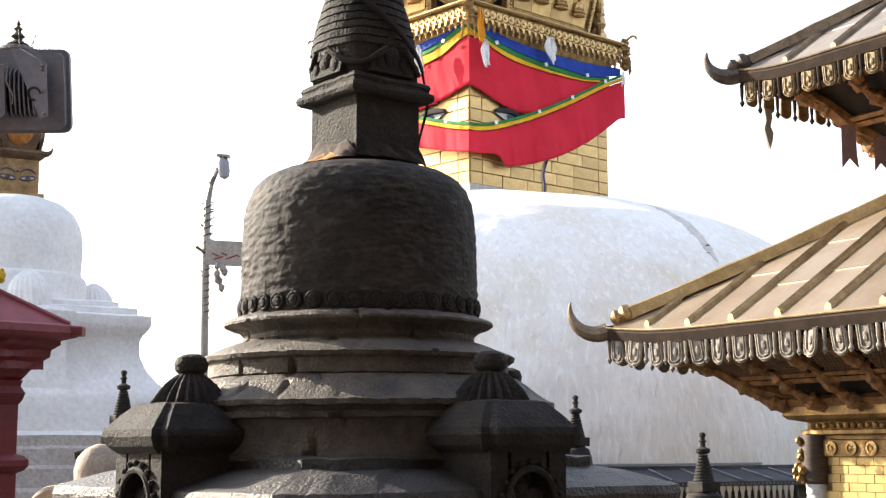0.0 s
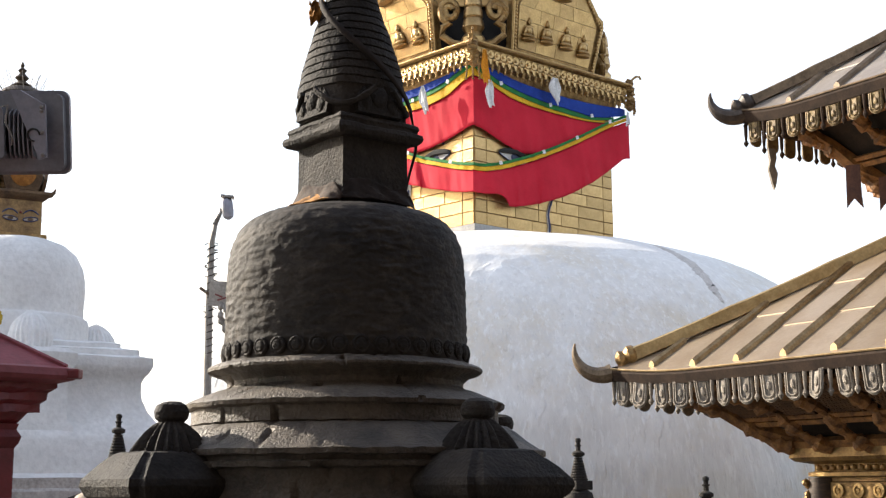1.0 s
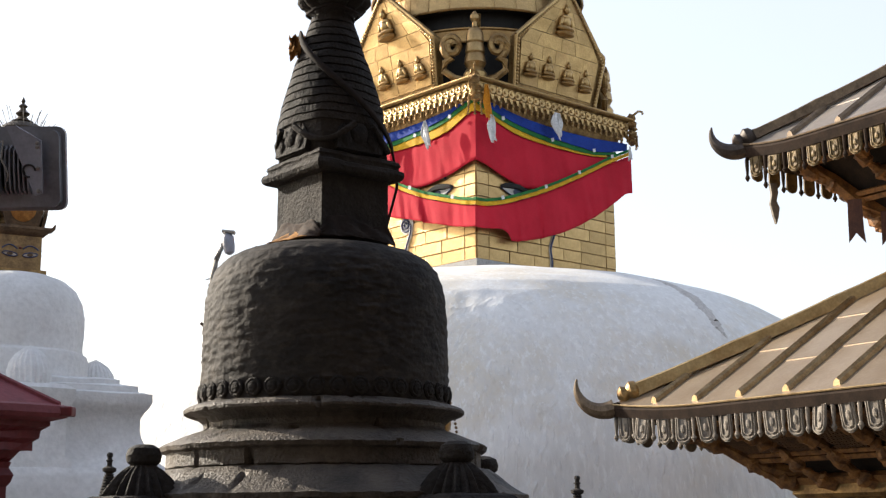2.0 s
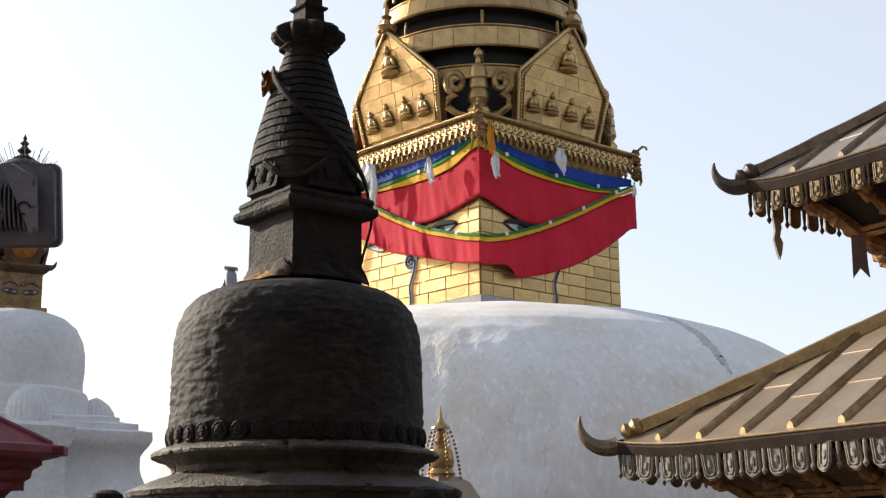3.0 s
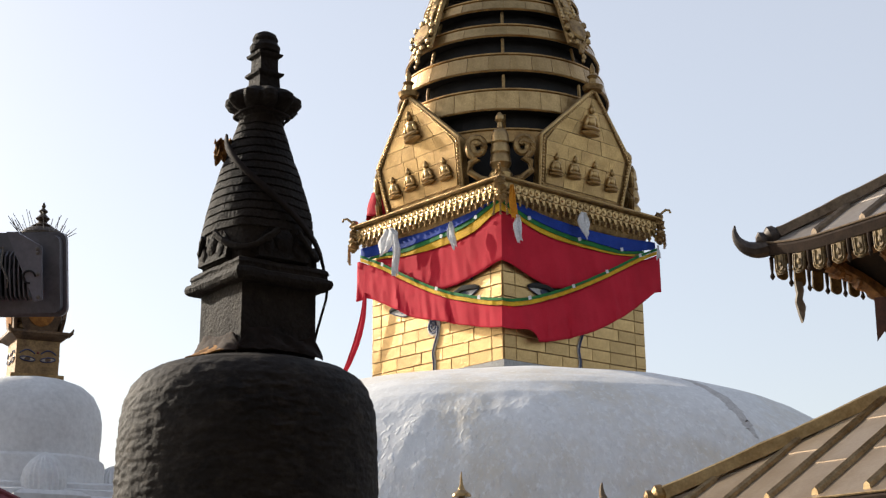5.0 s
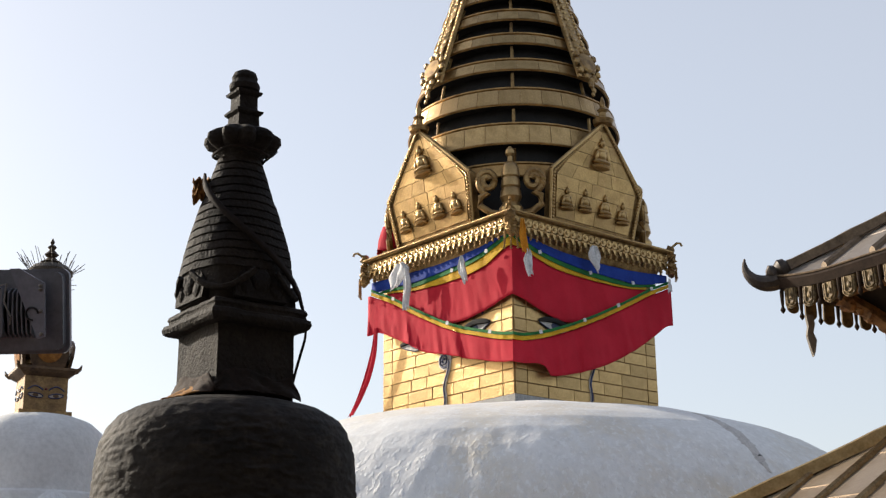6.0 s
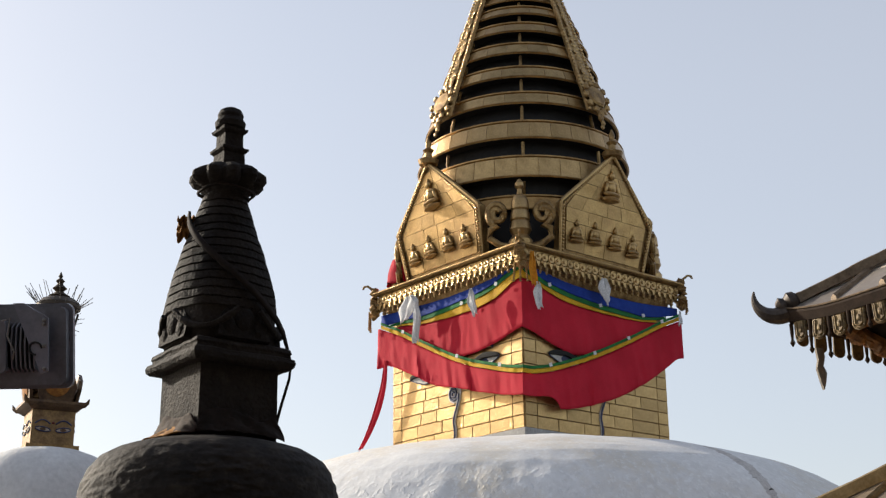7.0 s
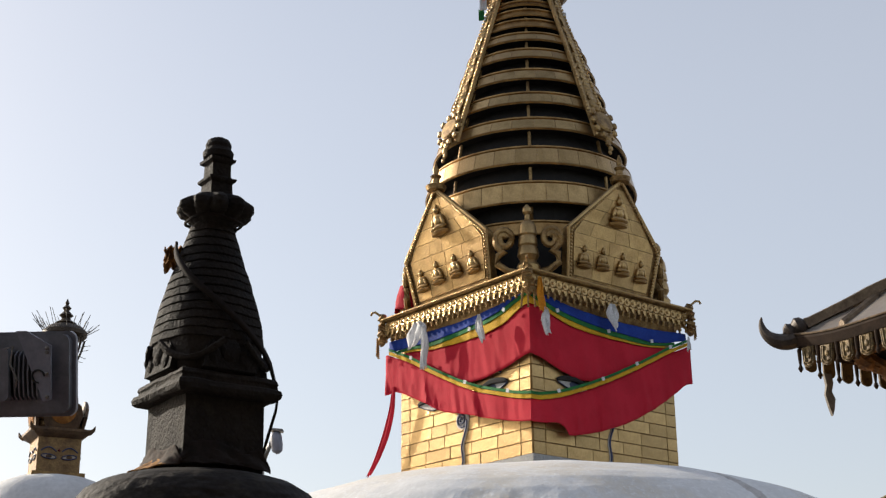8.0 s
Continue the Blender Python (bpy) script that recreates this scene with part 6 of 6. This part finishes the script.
def white_head():
    part("foot", box(0.78, 0.78, 0.07, m=pose(0, 0, 5.36)), GILT_DULL, white)
    cube = part("eye_block", box(0.64, 0.64, 0.56, m=pose(0, 0, 5.42), bevel=0.012), BRONZE, white, "gilded block with painted eyes")
    for face in range(4):
        turn = Matrix.Rotation(radians(90 * face), 4, "Z")
        for side in (-1, 1):
            pts = [(0.11 * math.cos(a), 0.034 * math.sin(a) + 0.012 * side * math.cos(a)) for a in [2 * math.pi * k / 20 for k in range(20)]]
            at = turn @ Matrix.Translation((side * 0.15, -0.326, 5.66))
            part("eye_white", plate(pts, 0.008, m=at), PALE_STONE, cube)
            part("eye_line", tube([at @ Vector((x, -0.004, z)) for x, z in pts + pts[:1]], 0.009, 5), NAVY_PAINT, cube)
            part("pupil", plate([(0.045 * math.cos(a), 0.026 * math.sin(a)) for a in [2 * math.pi * k / 12 for k in range(12)]], 0.008, m=at @ Matrix.Translation((0, -0.005, 0))), DARK_BRONZE, cube)
            part("eyebrow", tube([turn @ Vector((side * (0.04 + 0.23 * t), -0.326, 5.74 + 0.06 * math.sin(math.pi * t))) for t in [k / 8 for k in range(9)]], 0.011, 5), NAVY_PAINT, cube)
        part("eye_dot", ico(0.022, m=turn @ Matrix.Translation((0, -0.325, 5.76))), RED_PAINT, cube)
    part("cornice", square_stack([(0.33, 5.95), (0.4, 6.0), (0.44, 6.04), (0.44, 6.08), (0.3, 6.1)]), DARK_BRONZE, white, "flared gilded cornice")
    for c in range(4):
        turn = Matrix.Rotation(radians(90 * c), 4, "Z")
        part("cornice_horn", tube([turn @ Vector(p) for p in ((0.36, 0.36, 6.04), (0.42, 0.42, 6.04), (0.455, 0.455, 6.07), (0.475, 0.475, 6.13))], 0.03, 6, radii=[0.045, 0.04, 0.03, 0.008]), DARK_BRONZE, white)
        pts = [(-0.24, 0), (0.24, 0), (0.3, 0.2), (0.26, 0.34), (0.12, 0.44), (0, 0.5), (-0.12, 0.44), (-0.26, 0.34), (-0.3, 0.2)]
        sh = part("crest_shield", plate(pts, 0.05, m=turn @ pose(0, -0.36, 6.1, 8, 0, 0)), DARK_BRONZE, white, "round crest shield")
        part("crest_disc", lathe([(0.19, 0.0), (0.19, 0.02), (0.15, 0.03), (0.05, 0.05)], 18, m=turn @ pose(0, -0.385, 6.34, 98, 0, 0)), ORANGE_GILT, sh)
    prof = []
    for k in range(13):
        r = 0.36 - 0.019 * k
        z = 6.12 + 0.108 * k
        prof += [(r - 0.03, z), (r, z + 0.02), (r - 0.004, z + 0.075), (r - 0.035, z + 0.085)]
    part("ringed_spire", lathe(prof, 36), BRONZE, white, "ringed gilded spire", smooth=True)
    crown = part("crown", lathe([(0.1, 7.5), (0.3, 7.56), (0.34, 7.6), (0.34, 7.66), (0.26, 7.74), (0.14, 7.78)], 24), DARK_BRASS, white, "dark brass crown ring", smooth=True)
    rng = random.Random(2)
    for k in range(30):
        a = 2 * math.pi * k / 30
        part("spike", tube([(0.3 * math.cos(a), 0.3 * math.sin(a), 7.62), ((0.38 + rng.uniform(0, 0.16)) * math.cos(a + rng.uniform(-0.2, 0.2)), (0.38 + rng.uniform(0, 0.16)) * math.sin(a), 7.8 + rng.uniform(-0.05, 0.16))], 0.006, 4), STEEL, crown)
    for k in range(8):
        a = 2 * math.pi * k / 8
        pts = [((0.31 - 0.19 * t + 0.03 * math.sin(t * 3)) * math.cos(a), (0.31 - 0.19 * t + 0.03 * math.sin(t * 3)) * math.sin(a), 7.55 - 0.5 * t) for t in [q / 6 for q in range(7)]]
        strut = part("crown_chain", tube(pts, 0.018, 5), DARK_BRASS, crown)
        for q in range(1, 6):
            part("chain_spike", tube([pts[q], (pts[q][0] * 1.3 + 0.03 * math.cos(a), pts[q][1] * 1.3 + 0.03 * math.sin(a), pts[q][2] + rng.uniform(-0.04, 0.06))], 0.005, 4), STEEL, strut)
    part("finial", lathe([(0.14, 7.76), (0.17, 7.8), (0.1, 7.84), (0.06, 7.88), (0.11, 7.93), (0.06, 7.98), (0.04, 8.01), (0.07, 8.05), (0.02, 8.1), (0.035, 8.13), (0.004, 8.2)], 16), DARK_BRASS, white, smooth=True)


white_base()
white_head()

# ---- floodlight seen from behind ----
flood = thing("floodlight", "large grey floodlight with cooling fins on a pole", "floodlight", at=(-3.47, 11.05, GROUND))


def rounded(w, h, r, n=6):
    pts = []
    for cx, cz, a0 in ((w / 2 - r, h / 2 - r, 0), (-w / 2 + r, h / 2 - r, 90), (-w / 2 + r, -h / 2 + r, 180), (w / 2 - r, -h / 2 + r, 270)):
        pts += [(cx + r * math.cos(radians(a0 + 90 * k / n)), cz + r * math.sin(radians(a0 + 90 * k / n))) for k in range(n + 1)]
    return pts


LZ = 4.48 - GROUND
tilt = pose(0, 0, LZ, 14, 0, 0)
part("rim", plate(rounded(0.88, 0.68, 0.07), 0.05, m=tilt @ Matrix.Translation((0, 0.06, 0))), LAMP_GREY, flood, "rounded casting rim")
bm = plate(rounded(0.82, 0.62, 0.06), 0.08, m=tilt @ Matrix.Translation((0, -0.02, 0)))
part("housing", bm, LAMP_GREY, flood)
for k in range(16):
    x = -0.36 + 0.036 * k
    out = [(0, -0.22), (0.0, 0.2), (-0.1, 0.15), (-0.12, 0.0), (-0.1, -0.17)]
    bm = bmesh.new()
    m = tilt @ Matrix.Translation((x, 0, 0)) @ pose(0, 0, 0, 0, 0, 90)
    f = [bm.verts.new(tilt @ Vector((x + s * 0.006, y, z))) for s in (-1, 1) for y, z in out]
    bm.faces.new(f[:5])
    bm.faces.new(f[5:][::-1])
    for i in range(5):
        bm.faces.new((f[i], f[(i + 1) % 5], f[5 + (i + 1) % 5], f[5 + i]))
    bmesh.ops.recalc_face_normals(bm, faces=bm.faces)
    part("cooling_fin", bm, LAMP_GREY, flood)
part("driver_box", plate(rounded(0.26, 0.42, 0.05), 0.12, m=tilt @ Matrix.Translation((-0.16, -0.16, 0.0))), LAMP_GREY, flood, "boxed driver")
brk = part("bracket", plate([(0.02, 0.34), (0.1, 0.34), (0.3, 0.22), (0.3, -0.2), (0.24, -0.22)], 0.025, m=tilt @ Matrix.Translation((0, -0.13, 0))), LAMP_LIGHT, flood, "slotted mounting bracket")
for z in (0.2, 0.17, 0.0, -0.18):
    part("bolt", lathe([(0.016, 0), (0.016, 0.012), (0.008, 0.016)], 8, m=tilt @ pose(0.27, -0.13, z, 90, 0, 0)), STEEL, brk)
part("slot", tube([tilt @ Vector((0.2 + 0.05 * math.cos(a), -0.137, -0.02 + 0.05 * math.sin(a))) for a in [k * 0.4 for k in range(13)]], 0.008, 5), DARK, brk)
part("cable", tube([tilt @ Vector(p) for p in ((-0.05, -0.18, 0.2), (0.02, -0.2, 0.22), (0.0, -0.2, 0.08), (0.05, -0.19, -0.04), (0.03, -0.16, -0.1))], 0.008, 6), STEEL, flood, "loose cable")
part("pole", tube([(-0.55, 0.1, 0.0), (-0.55, 0.1, LZ + 0.2)], 0.06, 10), STEEL, flood)
part("arm", tube([(-0.55, 0.1, LZ), (-0.3, 0.06, LZ)], 0.04, 8), STEEL, flood)
part("feed_cable", tube([(-0.5, 0.0, LZ + 0.9), (-0.42, -0.05, LZ + 0.65), (-0.33, -0.05, LZ + 0.45), (-0.3, -0.02, LZ + 0.28)], 0.014, 6), DARK_CLOTH, flood)

# ---- red painted shrine ----
red = thing("red_shrine", "red painted shrine with moulded eaves and low hipped roof", "shrine", at=(-4.07, 9.98, 0), turn=43)
part("body", fine_stack([(0.8, GROUND), (0.8, 0.4), (0.755, 0.45), (0.755, 1.44), (0.79, 1.46), (0.815, 1.49), (0.815, 1.53), (0.79, 1.56), (0.752, 1.58), (0.752, 1.92), (0.775, 1.95), (0.79, 2.0), (0.76, 2.05), (0.77, 2.09)], 12, wear=0.006, size=0.1), RED_PAINT, red, "red rendered body", smooth=True)
part("bracket_course", fine_stack([(0.75, 2.08), (0.79, 2.12), (0.82, 2.17), (0.87, 2.17), (0.87, 2.22), (0.91, 2.25), (0.91, 2.30), (0.96, 2.33), (0.96, 2.38)], 26, wear=0.018, size=0.05), RED_PAINT, red, "carved bracket course")
part("roof", fine_stack([(0.93, 2.36), (1.04, 2.39), (1.06, 2.42), (1.05, 2.47), (0.98, 2.49), (0.45, 2.84), (0.04, 3.1)], 12, wear=0.004, size=0.2), RED_ROOF, red, "dusty red sheet roof")
for sx, sy in ((-1, -1), (1, -1), (1, 1), (-1, 1)):
    part("hip_roll", tube([(sx * 1.0, sy * 1.0, 2.485), (sx * 0.5, sy * 0.5, 2.815), (sx * 0.05, sy * 0.05, 3.105)], 0.02, 6), RED_ROOF, red)
    part("eave_end", box(0.11, 0.11, 0.07, m=pose(sx * 1.035, sy * 1.035, 2.4, 0, 0, 45), bevel=0.015), RED_PAINT, red)
bm = bmesh.new()
rng = random.Random(5)
for k in range(46):
    ico(rng.uniform(0.018, 0.035), bm, Matrix.Translation((rng.uniform(-0.2, 0.12), rng.uniform(-0.06, 0.06), rng.uniform(-0.02, 0.06))))
tagged(part("flower_garland", bm, MARIGOLD, m=pose(-3.28, 9.98, 2.825)), "heap of yellow marigolds on the red roof", "garland", kind="stuff")


# ---- street lamp with a board ----
lamp = thing("street_lamp", "old curved street lamp wound with wire", "street lamp", at=(-4.74, 27.8, GROUND))
H = -GROUND
part("pole", tube([(0, 0, 0), (-0.02, 0, 5.3 + H), (0.01, 0, 6.55 + H), (0.06, 0, 6.9 + H), (0.18, 0, 7.2 + H), (0.33, -0.05, 7.36 + H)], 0.06, 10, radii=[0.09, 0.075, 0.06, 0.055, 0.05, 0.045]), STEEL, lamp, smooth=True)
part("lamp_head", lathe([(0.03, 0.0), (0.1, 0.05), (0.12, 0.16), (0.12, 0.36), (0.09, 0.42), (0.05, 0.45)], 14, m=pose(0.35, -0.05, 7.0 + H, 0, -8, 0)), LAMP_LIGHT, lamp, "cylindrical lamp head", smooth=True)
part("lamp_cap", box(0.26, 0.2, 0.06, m=pose(0.31, -0.05, 7.44 + H, 0, 6, 0), bevel=0.02), STEEL, lamp)
rng = random.Random(9)
for k in range(34):
    z = 4.9 + rng.uniform(0, 1.65) + H
    a = rng.uniform(0, 6.28)
    part("wire_end", tube([(0.06 * math.cos(a), 0.06 * math.sin(a), z), (0.14 * math.cos(a), 0.14 * math.sin(a), z + rng.uniform(-0.04, 0.06))], 0.012, 4), STEEL, lamp)
coil = [(0.075 * math.cos(k * 0.8), 0.075 * math.sin(k * 0.8), 4.2 + H + k * 0.018) for k in range(130)]
part("wire_coil", tube(coil, 0.012, 5), DARK_CLOTH, lamp)
part("cross_arm", tube([(-0.2, -0.05, 5.62 + H), (0.08, -0.06, 5.42 + H), (0.3, -0.05, 5.3 + H)], 0.035, 6), DARK_WOOD, lamp)
board = thing("sign_board", "grey tilted sign board with red marks on the lamp post", "sign", at=(-4.36, 27.72, 5.35))
part("panel", box(0.78, 0.04, 0.5, m=pose(0, 0, -0.12, 10, 3, 0), bevel=0.008), BOARD_GREY, board)
for k, (x, z, w) in enumerate(((-0.2, 0.2, 0.16), (-0.12, 0.14, 0.2), (-0.02, 0.22, 0.12), (0.12, 0.16, 0.22), (0.25, 0.2, 0.1))):
    part("mark", box(w, 0.006, 0.03, m=pose(0, 0, -0.12, 10, 3, 0) @ pose(x, -0.023, z, 0, 20 * (-1) ** k, 0)), RED_PAINT, board, "red painted stroke")
bm = bmesh.new()
for k in range(9):
    ico(0.07, bm, Matrix.Translation((rng.uniform(-0.1, 0.14), rng.uniform(-0.05, 0.05), rng.uniform(-0.45, 0.05))) @ Matrix.Diagonal((1, 0.7, 1.4, 1)))
tagged(part("wire_bundle", rough_up(bm, 0.02, 0.08), STEEL, m=pose(-4.45, 27.7, 5.2)), "tangled bundle of fittings hung on the post", "cable bundle")


# ---- small stone stupas between ----
def mini(label, x, y, top, scale, dome_r):
    """A small black stupa whose tip is at the given height."""
    t = thing("small_stupa", label, "stupa", "small stupas", at=(x, y, GROUND))
    z = top - GROUND
    s = scale
    part("tip", lathe([(0.03 * s, z - 0.13 * s), (0.024 * s, z - 0.122 * s), (0.024 * s, z - 0.085 * s), (0.033 * s, z - 0.08 * s), (0.033 * s, z - 0.07 * s), (0.022 * s, z - 0.065 * s), (0.022 * s, z - 0.04 * s), (0.03 * s, z - 0.035 * s), (0.028 * s, z - 0.012 * s), (0.015 * s, z)], 10), BLACK_STONE, t, smooth=True)
    part("lotus", lathe([(0.03 * s, z - 0.19 * s), (0.062 * s, z - 0.172 * s), (0.064 * s, z - 0.145 * s), (0.028 * s, z - 0.125 * s)], 14), BLACK_STONE, t, smooth=True)
    prof = []
    for k in range(9):
        r = (0.092 - 0.006 * k) * s
        zz = z + (-0.42 + 0.026 * k) * s
        prof += [(r - 0.008 * s, zz), (r, zz + 0.008 * s), (r - 0.003 * s, zz + 0.02 * s)]
    part("ringed_cone", lathe(prof, 20), BLACK_STONE, t, smooth=True)
    part("block", box(0.2 * s, 0.2 * s, 0.09 * s, m=pose(0, 0, z - 0.51 * s, 0, 0, 30), bevel=0.008), BLACK_STONE, t)
    part("dome", lathe([(dome_r, z - 0.72 * s), (dome_r, z - 0.62 * s), (dome_r * 0.85, z - 0.54 * s), (dome_r * 0.45, z - 0.5 * s)], 24), BLACK_STONE, t, smooth=True)
    part("plinth", fine_stack([(dome_r * 1.5, 0), (dome_r * 1.5, z - 0.85 * s), (dome_r * 1.8, z - 0.82 * s), (dome_r * 1.8, z - 0.76 * s), (dome_r * 1.2, z - 0.71 * s)], 6, wear=0.006), BLACK_STONE, t)
    return t


mini("small dark stupa with a ringed cone beside a shrine", -1.865, 8.19, 2.06, 0.62, 0.12)
mini("small black stone stupa with a tapering tip", 1.13, 12.07, 2.046, 0.85, 0.13)
mini("small black stupa finial with a ringed cone", 1.752, 9.57, 1.70, 0.78, 0.14)

pale = thing("pale_dome", "worn pale stone dome on a low plinth", "stupa", at=(-1.70, 7.0, GROUND))
part("dome", rough_up(lathe([(0.12, 1.44 - GROUND), (0.125, 1.5 - GROUND), (0.11, 1.56 - GROUND), (0.075, 1.605 - GROUND), (0.03, 1.625 - GROUND), (0.003, 1.628 - GROUND)], 32), 0.008, 0.06), PALE_STONE, pale, smooth=True)
part("plinth", fine_stack([(0.16, 0), (0.16, 1.44 - GROUND)], 6), PALE_STONE, pale)
arch = thing("pale_niche", "pale stone niche with a round arch", "niche", at=(-1.93, 7.05, GROUND))
part("jamb", box(0.24, 0.18, 1.3 - GROUND, m=pose(0, 0, 0)), PALE_STONE, arch)
part("arch", tube([(0.1 * math.cos(a), -0.02, 1.3 - GROUND + 0.1 * math.sin(a)) for a in [math.pi * k / 12 for k in range(13)]], 0.03, 8), PALE_STONE, arch, smooth=True)

# ---- hangings under the pagoda's upper eave ----
hang = part("hanging_ornament", rough_up(plate([(-0.07, 0), (0.07, 0), (0.09, -0.15), (0.05, -0.3), (0.1, -0.42), (0.06, -0.6), (0.02, -0.7), (-0.03, -0.55), (-0.08, -0.35), (-0.04, -0.2)], 0.05), 0.012, 0.08), PLAQUE, m=pose(5.48, 23.0, 7.24, 0, 0, 20))
tagged(hang, "pierced metal pendant hung from the eave", "pendant")
for x, y, z, s in ((6.52, 22.0, 6.72, 1.0), (7.05, 22.1, 6.55, 0.8)):
    bm = plate([(-0.11 * s, 0), (0.11 * s, 0), (0.12 * s, -0.5 * s), (0.14 * s, -0.72 * s), (0.0, -0.55 * s), (-0.12 * s, -0.7 * s)], 0.02)
    tagged(part("ribbon_banner", bm, RUST_CLOTH, m=pose(x, y, z, 0, 0, -20)), "swallow-tailed rust brown metal banner under the eave", "banner", "eave banners")


# ---- plain dark walls, unseen, added behind the camera to shade the chaitya ----
for k, (x, y, w, h, t) in enumerate(((0.0, -3.4, 26.0, 14.0, 0), (13.2, 4.0, 14.0, 9.0, 90))):
    bm = box(w, 0.5, h, m=pose(0, 0, 0))
    tagged(part("wall_south" if k == 0 else "wall_east", bm, SHADE_WALL, m=pose(x, y, GROUND, 0, 0, t)), "plain dark wall, unseen, added to close the court and shade the chaitya", "wall", kind="structure")
